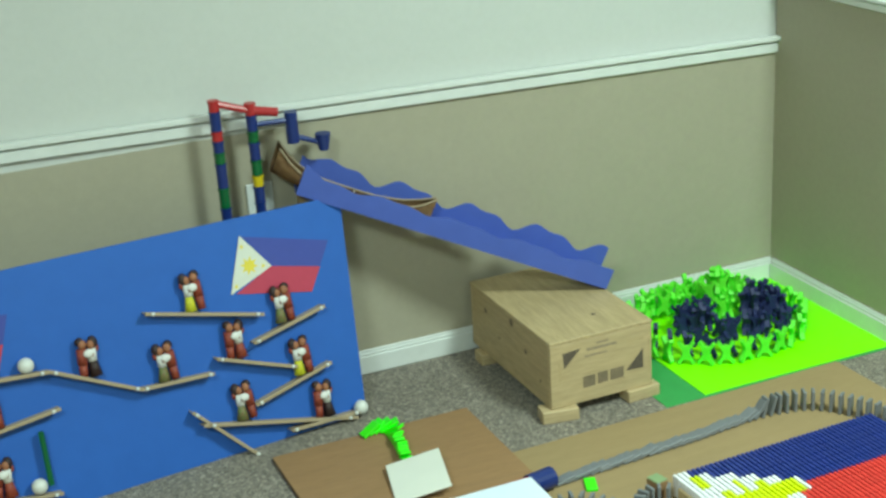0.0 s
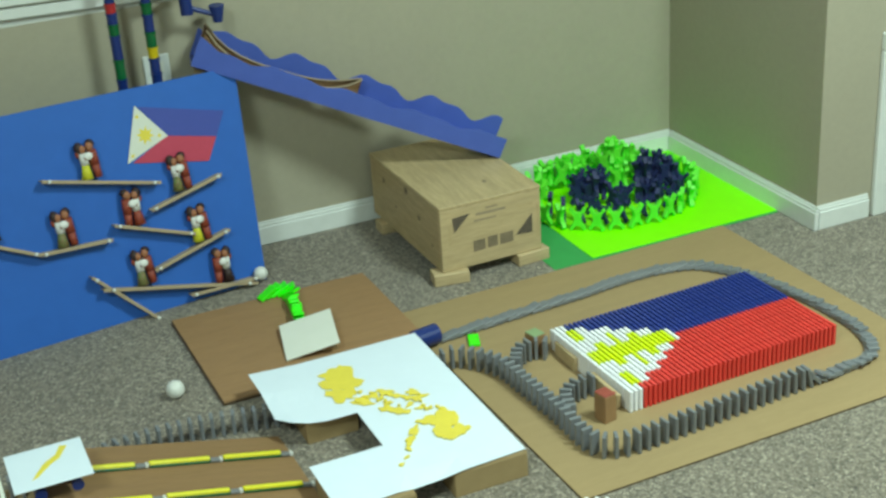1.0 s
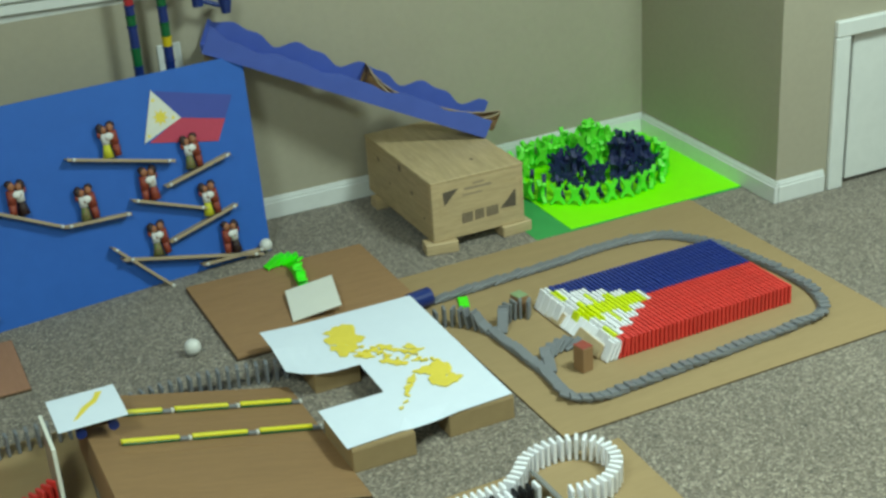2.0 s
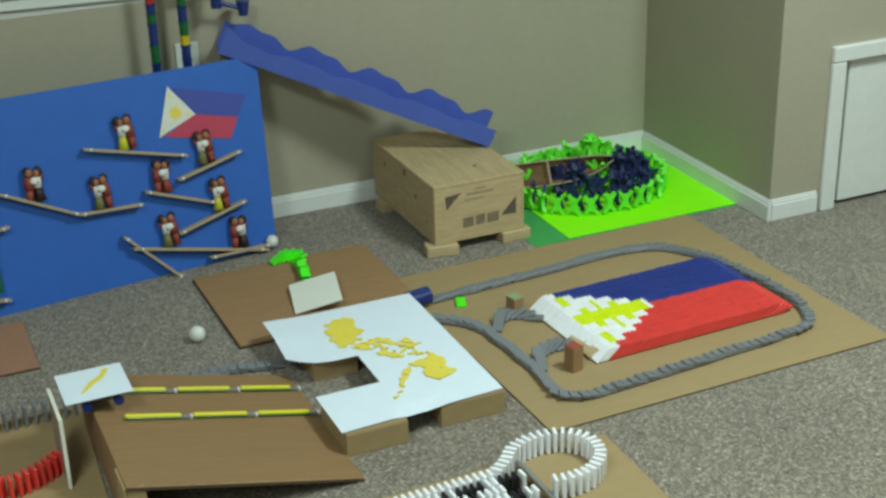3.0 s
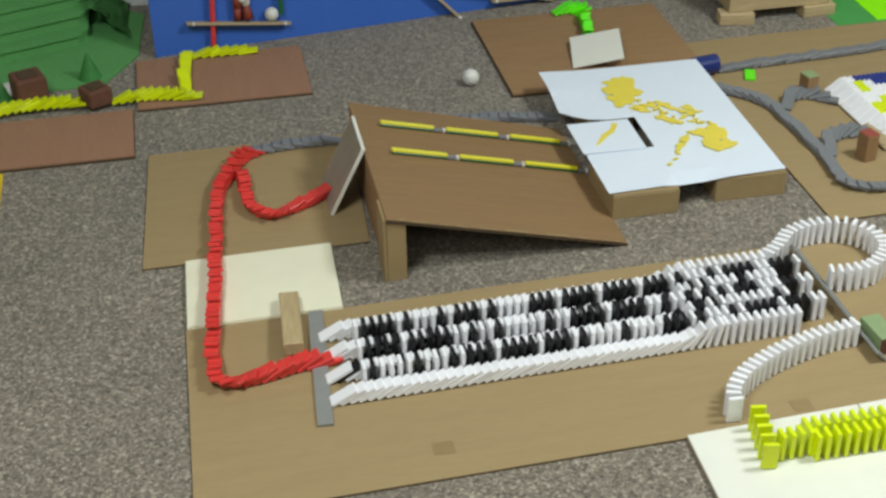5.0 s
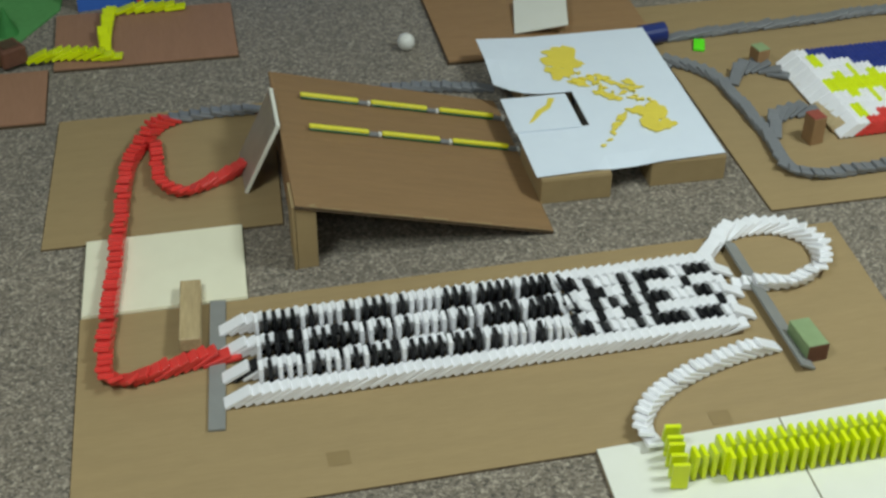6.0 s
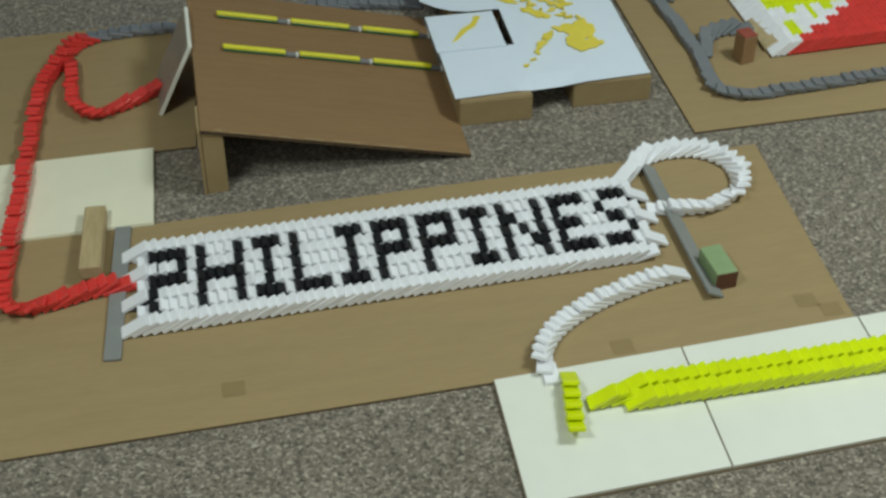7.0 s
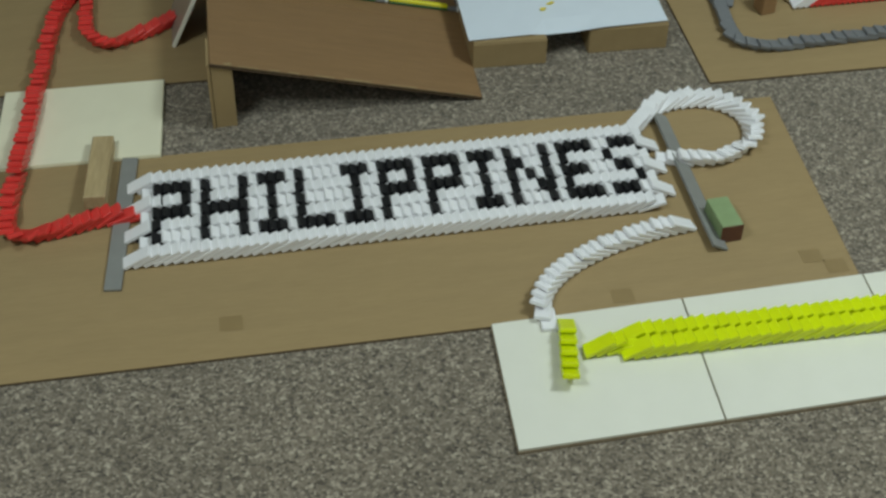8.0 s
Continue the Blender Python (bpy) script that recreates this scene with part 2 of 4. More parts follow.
def rod(bm, a, b, r0, r1=None, sides=14):
    a, b = Vector(a), Vector(b)
    d = b - a
    m = Matrix.Translation((a + b) / 2) @ d.to_track_quat("Z", "Y").to_matrix().to_4x4()
    bmesh.ops.create_cone(bm, cap_ends=True, segments=sides, radius1=r0, radius2=r0 if r1 is None else r1, depth=d.length, matrix=m)
    return bm


def ball(bm, c, r, sx=1, sy=1, sz=1, seg=16):
    bmesh.ops.create_uvsphere(bm, u_segments=seg, v_segments=max(6, seg // 2), radius=r, matrix=Matrix.Translation(c) @ Matrix.Diagonal((sx, sy, sz, 1)))
    for f in bm.faces:
        f.smooth = True
    return bm


def prism(bm, pts, z0, z1, m=None):
    """A flat outline given a thickness from z0 to z1."""
    low = [bm.verts.new((x, y, z0)) for x, y in pts]
    high = [bm.verts.new((x, y, z1)) for x, y in pts]
    n = len(pts)
    fs = [bm.faces.new(low[::-1]), bm.faces.new(high)]
    for i in range(n):
        fs.append(bm.faces.new((low[i], low[(i + 1) % n], high[(i + 1) % n], high[i])))
    bmesh.ops.recalc_face_normals(bm, faces=fs)
    bmesh.ops.triangulate(bm, faces=[f for f in fs if len(f.verts) > 4])
    if m is not None:
        bmesh.ops.transform(bm, matrix=m, verts=low + high)
    return bm


def blob(cx, cy, rx, ry, turn, seed, n=22, rough=0.34):
    """An uneven island outline."""
    rng = random.Random(seed)
    ph = [rng.uniform(0, 6.28) for _ in range(4)]
    out = []
    for i in range(n):
        a = 2 * math.pi * i / n
        k = 1 + rough * (0.5 * math.sin(2 * a + ph[0]) + 0.6 * math.sin(3 * a + ph[1]) + 0.5 * math.sin(5 * a + ph[2])) + rng.uniform(-0.12, 0.12)
        x, y = rx * k * math.cos(a), ry * k * math.sin(a)
        c, s = math.cos(radians(turn)), math.sin(radians(turn))
        out.append((cx + c * x - s * y, cy + s * x + c * y))
    return out


def spline(pts, step):
    """Evenly spaced points and headings (degrees) along a smooth curve through pts."""
    p = [Vector((*q, 0)) for q in pts]
    p = [2 * p[0] - p[1]] + p + [2 * p[-1] - p[-2]]
    dense = []
    for i in range(1, len(p) - 2):
        for k in range(24):
            t = k / 24
            a, b, c, d = p[i - 1], p[i], p[i + 1], p[i + 2]
            dense.append(0.5 * (2 * b + (c - a) * t + (2 * a - 5 * b + 4 * c - d) * t * t + (3 * b - 3 * c + d - a) * t ** 3))
    dense.append(p[-2])
    out, carry, run = [], 0.0, 0.0
    for a, b in zip(dense, dense[1:]):
        seg = (b - a).length
        while carry <= seg and seg > 1e-9:
            q = a.lerp(b, carry / seg)
            out.append((q.x, q.y, math.degrees(math.atan2(b.y - a.y, b.x - a.x)), run + carry))
            carry += step
        carry -= seg
        run += seg
    return out


# ---- room ----
WALL_X, WALL_Y, STEP_Y, BASE_H = 2.165, 2.992, 2.352, 0.060
RAIL_0, RAIL_1 = 0.619, 0.663

structure("floor", block(-2.6, -2.6, -0.1, 3.6, 3.2, 0.0), CARPET, "brown-grey speckled cut-pile carpet")
bm = block(-2.6, WALL_Y, 0, WALL_X + 0.1, WALL_Y + 0.1, RAIL_0 + 0.02)
structure("wall_north", bm, WALL_LOW, "beige painted wall below a white chair rail")
structure("wall_north_upper", block(-2.6, WALL_Y + 0.003, RAIL_0 + 0.02, WALL_X + 0.1, WALL_Y + 0.1, 2.3), WALL_HIGH, "off-white painted wall above the chair rail")
structure("wall_east", block(WALL_X, STEP_Y, 0, WALL_X + 0.1, WALL_Y, 0.795), WALL_LOW, "beige painted return wall")
structure("wall_east_upper", block(WALL_X + 0.003, STEP_Y, 0.795, WALL_X + 0.1, WALL_Y, 2.3), WALL_HIGH, "off-white painted upper wall")
DOOR_X0, DOOR_X1, DOOR_H = 2.370, 2.95, 0.415
bm = block(WALL_X + 0.1, STEP_Y, 0, DOOR_X0 - 0.004, STEP_Y + 0.1, 0.795)
box(bm, DOOR_X0 - 0.004, STEP_Y, DOOR_H + 0.004, DOOR_X1 + 0.004, STEP_Y + 0.1, 0.795)
box(bm, DOOR_X1 + 0.004, STEP_Y, 0, 3.6, STEP_Y + 0.1, 0.795)
structure("wall_step", bm, WALL_LOW, "beige painted wall with a low access door")
structure("wall_step_upper", block(WALL_X + 0.1, STEP_Y + 0.003, 0.795, 3.6, STEP_Y + 0.1, 2.3), WALL_HIGH)
structure("wall_east_far", block(3.6, -2.6, 0, 3.7, STEP_Y + 0.1, 2.3), WALL_LOW)
structure("wall_west", block(-2.7, -2.6, 0, -2.6, 3.1, 2.3), WALL_LOW)
structure("wall_south", block(-2.7, -2.7, 0, 3.7, -2.6, 2.3), WALL_LOW)
structure("ceiling", block(-2.7, -2.7, 2.3, 3.7, 3.2, 2.4), WALL_HIGH, "plain white ceiling")


def moulding(name, x0, y0, x1, y1, z0, z1, depth, beads, label, fall=0.0):
    """A wall trim with stepped profile; depth points to the room side (left of the run)."""
    d = Vector((x1 - x0, y1 - y0, 0))
    m = Matrix.Translation((x0, y0, 0)) @ Matrix.Rotation(math.atan2(d.y, d.x), 4, "Z")
    m = Matrix.Translation((0, 0, z0)) @ m @ Matrix.Rotation(-radians(fall), 4, "Y") @ Matrix.Translation((0, 0, -z0))
    trim = thing(name, pose(0, 0, 0), label, "", kind="structure")
    for za, zb, k in beads:
        part("bead", box(bmesh.new(), 0, 0, z0 + za * (z1 - z0), d.length, depth * k, z0 + zb * (z1 - z0), 0.002, m), TRIM, trim)


RAIL = [(0.0, 0.55, 0.55), (0.552, 0.70, 0.35), (0.702, 1.0, 1.0)]
BOARD = [(0.0, 0.78, 1.0), (0.782, 0.90, 0.75), (0.902, 1.0, 0.45)]
moulding("chair_rail", WALL_X, WALL_Y, -2.6, WALL_Y, RAIL_0, RAIL_1, 0.022, RAIL, "white moulded chair rail", 1.3)
moulding("chair_rail_return", WALL_X, STEP_Y, WALL_X, WALL_Y - 0.024, 0.785, 0.815, 0.022, RAIL, "white moulded ledge on the return wall")
moulding("baseboard_north", WALL_X, WALL_Y, -2.6, WALL_Y, 0, BASE_H, 0.012, BOARD, "white painted baseboard")
moulding("baseboard_east", WALL_X, STEP_Y - 0.012, WALL_X, WALL_Y - 0.013, 0, BASE_H, 0.012, BOARD, "white painted baseboard")
moulding("baseboard_step", 2.315, STEP_Y, WALL_X + 0.002, STEP_Y, 0, BASE_H, 0.012, BOARD, "white painted baseboard")

door = thing("door_1", pose(0, STEP_Y, 0), "low white painted access door in a white casing", "door", kind="structure")
part("door_panel", block(DOOR_X0 + 0.024, 0.004, 0.012, DOOR_X1, 0.032, DOOR_H - 0.004, 0.002), TRIM, door)
# Solid dark block, added so the gap beside the panel looks unlit.
part("door_gap_shade", block(DOOR_X0 - 0.003, 0.045, 0, DOOR_X1 + 0.003, 0.09, DOOR_H), INK_DARK_AND_GAP_SHADE, door, "dark block painted as the shade behind the door")
part("casing_left", block(DOOR_X0 - 0.045, -0.016, 0, DOOR_X0, 0.0, DOOR_H, 0.003), TRIM, door)
part("casing_head", block(DOOR_X0 - 0.045, -0.018, DOOR_H + 0.001, DOOR_X1 + 0.045, 0.0, DOOR_H + 0.043, 0.003), TRIM, door)
part("casing_right", block(DOOR_X1, -0.016, 0, DOOR_X1 + 0.045, 0.0, DOOR_H, 0.003), TRIM, door)

# Rims added to match the assumed lamps; no fixture is in view.
for x, y, _, size in LAMPS:
    fixture = thing("assumed_ceiling_light", pose(x, y, 2.3), "round white rim added for an assumed, unseen ceiling light", "ceiling light")
    part("rim", rod(bmesh.new(), (0, 0, -0.012), (0, 0, 0), size / 2 + 0.03, sides=32), TRIM, fixture)


# ---- boards on the carpet ----
def flat_board(name, x0, y0, x1, y1, mat, label, z=0.0, thick=0.004, turn=0.0, edge=None, category="cardboard sheet", lean=0.0):
    """A sheet lying flat, with a slightly proud core along its cut edges, by default dark as a painted shadow line."""
    w, d = x1 - x0, y1 - y0
    ob = thing(name, pose((x0 + x1) / 2, (y0 + y1) / 2, z, 0, 0, turn), label, category)
    top = block(-w / 2, -d / 2, thick * 0.55, w / 2, d / 2, thick, 0.0004)
    core = block(-w / 2 - 0.001, -d / 2 - 0.001, 0, w / 2 + 0.001, d / 2 + 0.001, thick * 0.55)
    for bm in (top, core):
        for v in bm.verts:
            v.co.x += lean * v.co.y
    part("sheet", top, mat, ob)
    part("core", core, edge or CARD_EDGE_AND_SHADE, ob, "cut-edge core, dark on cardboard sheets as a painted shadow line")
    return ob


flat_board("cardboard_sheet", 1.128, 1.665, 1.995, 2.470, CARD, "tan corrugated cardboard sheet under the flag dominoes", turn=1.2)
flat_board("cardboard_sheet", -0.068, 1.128, 1.222, 1.585, CARD, "long tan cardboard sheet under the lettered dominoes", turn=1.6, lean=0.05)
flat_board("cardboard_sheet", -0.119, 1.772, 0.292, 2.192, CARD, "square tan cardboard sheet beside the ramp", turn=0.6, lean=0.06)
flat_board("brown_board", 0.676, 2.285, 1.132, 2.685, CARD_DARK, "dark brown cardboard board beside the blue panel", turn=0.5, thick=0.010)
flat_board("reddish_board", -0.125, 2.395, 0.252, 2.640, CARD_RED, "reddish brown board in front of the blue panel", thick=0.008)
flat_board("reddish_board", -0.90, 2.188, -0.136, 2.392, CARD_RED, "long reddish brown board before the green terraces", thick=0.010)
flat_board("cream_board", -0.056, 1.569, 0.206, 1.772, CREAM, "cream foam board crossed by red dominoes", z=0.0045, thick=0.006, turn=1.0, edge=CREAM, category="foam board", lean=0.05)
YB = [0.658, 0.9395, 1.217, 1.50, 1.78]
for i in range(4):
    # The tile edges take a grey-brown colour in place of their shading.
    flat_board("white_board", YB[i] + 0.0012, 0.910 + 0.014 * i, YB[i + 1] - 0.0012, 1.137 + 0.014 * i, BOARD_WHITE, "cream white foam tile under yellow dominoes", thick=0.009, turn=2.9, edge=INK_PALE_AND_EDGE_SHADE, category="foam board", lean=0.07)
flat_board("green_sheet", 1.528, 2.480, 2.150, 2.900, GREEN_SHEET, "dull green card sheet under the fluorescent sheet", thick=0.0015, edge=GREEN_SHEET, category="card sheet")
flat_board("fluorescent_sheet", 1.632, 2.487, 2.152, 2.978, NEON, "fluorescent green card sheet in the room corner", z=0.002, thick=0.0015, edge=NEON, category="card sheet")
bm = bmesh.new()
for px, py in ((0.3, 1.185), (0.86, 1.165), (1.16, 1.21), (1.19, 1.185)):
    box(bm, px - 0.016, py - 0.014, 0.0042, px + 0.016, py + 0.014, 0.0045)
solo("packing_tape", bm, TAPE, pose(0, 0, 0), "brown packing tape patches on cardboard", "tape", kind="stuff")

card = thing("beach_card", pose(-0.395, 1.842, 0), "yellow and violet-blue beach card on the carpet", "card sheet")
shore = [(-0.6, 0.165), (-0.3, 0.19), (-0.15, 0.19), (0.0, 0.162)]
part("sand", prism(bmesh.new(), shore + [(0, 0.335), (-0.6, 0.335)], 0, 0.005), SAND, card, "yellow sand shape")
part("sea", prism(bmesh.new(), [(-0.6, 0.0), (-0.01, 0.0)] + shore[::-1], 0, 0.005), SEA, card, "violet-blue sea shape")
part("red_mark", prism(bmesh.new(), [(-0.18, 0.085), (-0.12, 0.088), (-0.118, 0.098), (-0.18, 0.094)], 0.0055, 0.007), DOM["red"], card, "small red shape")


def palm(x, y, lean):
    ob = thing("palm_tree", pose(x, y, 0.005, 0, lean, 20), "small paper palm tree with orange-brown trunk", "model tree", "palms on the beach card")
    part("trunk", rod(bmesh.new(), (0, 0, 0), (0, 0, 0.090), 0.011, 0.006, 10), TRUNK, ob)
    for k in range(5):
        a = 72 * k
        pts = [(0, -0.004), (0.018, -0.011), (0.034, 0.0), (0.018, 0.011), (0, 0.004)]
        part("leaf", prism(bmesh.new(), pts, 0, 0.002, Matrix.Translation((0, 0, 0.089)) @ Matrix.Rotation(radians(a), 4, "Z") @ Matrix.Rotation(radians(-14), 4, "Y")), LEAF, ob, "green paper leaf")


palm(-0.464, 2.098, -8)
palm(-0.562, 2.104, -4)

# ---- green terraces ----
hill = thing("terrace_hill", pose(-0.62, 2.52, 0), "stepped green felt rice terraces with a round end", "model hill")
part("mat", prism(bmesh.new(), [(-0.5, 0.02), (0.42, 0.02), (0.50, 0.16), (0.52, 0.40), (0.44, 0.455), (-0.5, 0.455)], 0, 0.004), FELT_GREEN, hill, "flat green felt mat")
for k, (front, right, z0, z1) in enumerate([(0.255, 0.385, 0.004, 0.036), (0.296, 0.390, 0.036, 0.068), (0.340, 0.395, 0.068, 0.100), (0.388, 0.40, 0.100, 0.132)]):
    def edge_at(x):
        return front - 0.36 * (right - x) * (1 if x > 0 else 0.0) - (0.36 * right if x <= 0 else 0.0)
    pts = [(-0.5, edge_at(-0.5)), (0.0, edge_at(0.0)), (right - 0.02, edge_at(right - 0.02)), (right, front + 0.02), (right, 0.462), (-0.5, 0.462)]
    bm = prism(bmesh.new(), pts, z0, z1 - 0.008)
    prism(bm, [(x + (0.005 if i in (2, 3) else 0), y - (0.006 if i < 3 else 0)) for i, (x, y) in enumerate(pts)], z1 - 0.008, z1)
    part("terrace", bm, FELT_GREEN, hill)
bm = bmesh.new()
sheet_rng = random.Random(21)
rows_of = []
for i in range(9):
    u = i / 8
    rows_of.append([bm.verts.new((0.398 + 0.085 * u ** 0.7 + sheet_rng.uniform(-0.006, 0.006), 0.29 + 0.165 * j / 9 - 0.05 * u * (1 - j / 9) + sheet_rng.uniform(-0.004, 0.004), 0.118 * (1 - u) ** 1.4 * (0.55 + 0.45 * j / 9) + 0.012 + 0.009 * math.sin(2.4 * j + 3 * u) * (1 - u))) for j in range(10)])
for ra, rb in zip(rows_of, rows_of[1:]):
    for j in range(9):
        bm.faces.new((ra[j], rb[j], rb[j + 1], ra[j + 1]))
bmesh.ops.solidify(bm, geom=list(bm.faces), thickness=0.003)
part("drape", bm, FELT_GREEN, hill, "crumpled green felt flap at the round end")
plant = thing("model_plant", pose(-0.505, 2.895, 0.132), "upright green paper plant on the terraces", "model plant")
part("stem", rod(bmesh.new(), (0, 0, 0), (0, 0, 0.10), 0.010, 0.006, 8), LEAF, plant)
for k in range(7):
    pts = [(0, -0.006), (0.02, -0.012), (0.05, 0.0), (0.02, 0.012), (0, 0.006)]
    part("leaf", prism(bmesh.new(), pts, 0, 0.002, Matrix.Translation((0, 0, 0.055 + 0.008 * k)) @ Matrix.Rotation(radians(67 * k), 4, "Z") @ Matrix.Rotation(radians(-35), 4, "Y")), LEAF, plant)


def brown_cube(x, y, w, h, turn):
    ob = thing("brown_cube", pose(x, y, 0.010, 0, 0, turn), "brown felt-covered cube hut on the board", "model hut", "huts by the terraces")
    part("body", block(-w / 2, -w / 2, 0, w / 2, w / 2, h, 0.004), BARK, ob)
    # No recess: a raised dark pad gives the shade of a hole.
    part("top", block(-w * 0.3, -w * 0.3, h, w * 0.3, w * 0.3, h + 0.003, 0.001), CARD_EDGE_AND_SHADE, ob, "dark pad painted as a shaded hole on top")


brown_cube(-0.500, 2.470, 0.062, 0.055, 8)
brown_cube(-0.352, 2.485, 0.066, 0.062, 20)
brown_cube(-0.212, 2.440, 0.055, 0.040, 30)
brown_cube(-0.655, 2.450, 0.060, 0.055, 4)
for x, y, h in ((-0.228, 2.584, 0.06), (-0.413, 2.500, 0.05), (-0.575, 2.47, 0.05)):
    solo("green_cone", rod(bmesh.new(), (0, 0, 0), (0, 0, h), 0.026, 0.002, 16), LEAF, pose(x, y, 0.004), "green paper cone tree", "model tree", "cone trees")
solo("ping_pong_ball", ball(bmesh.new(), (0, 0, 0.019), 0.019), BALL_WHITE, pose(-0.400, 2.515, 0.004), "white plastic ball behind a brown cube", "ball")

# ---- leaning blue panel ----
PANEL = pose(-0.08, 2.668, 0.0, -11.5, 0, 7.24)
panel = thing("display_board", PANEL, "large blue foam board leaning back near the wall", "foam board")
part("board", prism(bmesh.new(), [(0, 0), (1.016, 0), (1.043, 0.500), (0.008, 0.512)], -0.003, 0.003, pose(0, 0, 0, 90)), FOAM_BLUE, panel)
part("brace", block(0.40, 0.004, 0.0, 0.46, 0.16, 0.30, 0.002), CARD, panel, "cardboard brace behind the board")


def panel_flag(u, v, turn, name):
    ob = thing(name, PANEL @ pose(u, -0.0045, v, 0, turn, 0), "paper flag with white triangle, blue and red bands", "paper flag")
    up = pose(0, 0, 0, 90)
    part("blue_band", prism(bmesh.new(), [(0.008, 0.0), (0.208, -0.004), (0.192, -0.062), (0.075, -0.062)], 0, 0.0008, up), FLAG_BLUE, ob, "faded blue band")
    part("red_band", prism(bmesh.new(), [(0.075, -0.0625), (0.192, -0.0625), (0.176, -0.118), (0.0, -0.124)], 0, 0.0008, up), FLAG_RED, ob, "red band")
    part("triangle", prism(bmesh.new(), [(0.0, 0.002), (0.078, -0.062), (-0.012, -0.126)], 0, 0.0012, up), FLAG_WHITE, ob, "white triangle")
    rays = [(0.026 + (0.021 if i % 2 == 0 else 0.011) * math.cos(i * math.pi / 8), -0.062 + (0.021 if i % 2 == 0 else 0.011) * math.sin(i * math.pi / 8)) for i in range(16)]
    part("sun", prism(bmesh.new(), rays, 0.0012, 0.0016, up), INK_YELLOW, ob, "yellow sun")
    for sx, sy in ((0.006, -0.022), (0.058, -0.062), (-0.001, -0.108)):
        star = [(sx + (0.006 if i % 2 == 0 else 0.0028) * math.cos(i * math.pi / 5), sy + (0.006 if i % 2 == 0 else 0.0028) * math.sin(i * math.pi / 5)) for i in range(10)]
        part("star", prism(bmesh.new(), star, 0.0012, 0.0016, up), INK_YELLOW, ob, "small yellow star")


panel_flag(0.796, 0.463, 14, "paper_flag")
panel_flag(0.085, 0.440, 4, "paper_flag")

LEDGES = [
    (0.557, 0.350, 0.811, 0.284), (0.776, 0.228, 0.952, 0.267), (0.688, 0.217, 0.863, 0.151), (0.755, 0.094, 0.944, 0.139),
    (0.632, 0.084, 0.985, -0.002), (0.824, 0.015, 0.990, 0.010), (0.614, 0.119, 0.745, -0.020), (0.079, 0.310, 0.345, 0.285),
    (0.345, 0.285, 0.520, 0.197), (0.520, 0.197, 0.677, 0.188), (0.092, 0.181, 0.350, 0.206), (0.078, 0.067, 0.320, 0.034)]
for u0, v0, u1, v1 in LEDGES:
    v0, v1 = v0 + 0.006, v1 + 0.006
    a = math.degrees(math.atan2(v1 - v0, u1 - u0))
    n = math.hypot(u1 - u0, v1 - v0)
    ob = thing("wooden_ledge", PANEL @ pose(u0, -0.003, v0, 0, -a, 0), "thin wooden craft-stick ledge pinned to the blue panel", "ledge", "ledges on the blue panel")
    part("stick", block(0, -0.026, -0.002, n, 0.0, 0.001, 0.0008), STICK, ob)
    part("lip", block(0, -0.0285, -0.004, n, -0.0262, 0.0035, 0.0008), STICK, ob, "front lip")
    for k in (0.06, 0.94):
        part("pin", ball(bmesh.new(), (n * k, -0.030, 0.0), 0.0045, seg=10), BALL_WHITE, ob, "white pin head")
for u0, v0, u1, v1, mat in ((0.150, 0.178, 0.133, 0.004, DOM["red"]), (0.303, 0.175, 0.302, 0.062, TUBE_GREEN)):
    bm = rod(bmesh.new(), (u0, -0.02, v0), (u1, -0.02, v1), 0.006, sides=8)
    solo("upright_stick", bm, mat, PANEL, "painted stick standing before the blue panel", "stick")


def couple(u, v, flip, skirt):
    """A plain painted figurine: two joined figures, one mesh."""
    s = -1 if flip else 1
    me = bmesh.new()

    def add(slot, build):
        before = set(me.faces)
        build()
        for f in set(me.faces) - before:
            f.material_index = slot
            f.smooth = True

    add(0, lambda: rod(me, (0.015 * s, 0, 0), (0.013 * s, 0, 0.026), 0.0075, 0.0085, 10))
    add(0, lambda: rod(me, (0.013 * s, 0, 0.025), (0.010 * s, 0, 0.053), 0.0095, 0.0105, 10))
    add(0, lambda: rod(me, (0.012 * s, -0.006, 0.046), (-0.008 * s, -0.010, 0.040), 0.0042, 0.0034, 8))
    add(1, lambda: ball(me, (0.008 * s, -0.002, 0.061), 0.0085, 1, 1, 1.1, 10))
    add(2, lambda: ball(me, (0.011 * s, 0.002, 0.066), 0.0092, 1, 1, 0.9, 10))
    add(4, lambda: rod(me, (-0.008 * s, 0, 0.0), (-0.007 * s, 0, 0.030), 0.0125, 0.007, 12))
    add(3, lambda: rod(me, (-0.007 * s, 0, 0.028), (-0.006 * s, -0.001, 0.050), 0.0085, 0.0105, 10))
    add(3, lambda: ball(me, (0.000, -0.009, 0.044), 0.0085, 1.25, 0.7, 0.95, 10))
    add(1, lambda: ball(me, (-0.008 * s, -0.002, 0.058), 0.0078, 1, 1, 1.1, 10))
    add(2, lambda: ball(me, (-0.013 * s, 0.002, 0.060), 0.0095, 1, 1, 1.35, 10))
    add(0, lambda: ball(me, (-0.018 * s, 0.001, 0.050), 0.0058, 0.8, 1, 1.3, 8))
    bmesh.ops.scale(me, vec=(1.08, 1.0, 1.14), verts=list(me.verts))
    mesh = mesh_of("figurine", me, None)
    for mt in (FIG_RED, FIG_SKIN, FIG_DARK, FIG_WHITE, skirt):
        mesh.materials.append(mt)
    ob = new("figurine", mesh)
    ob.matrix_basis = PANEL @ pose(u, -0.018, v + 0.004)
    tagged(ob, "small painted pair figurine in red, brown and white", "figurine", "figurines on the ledges")


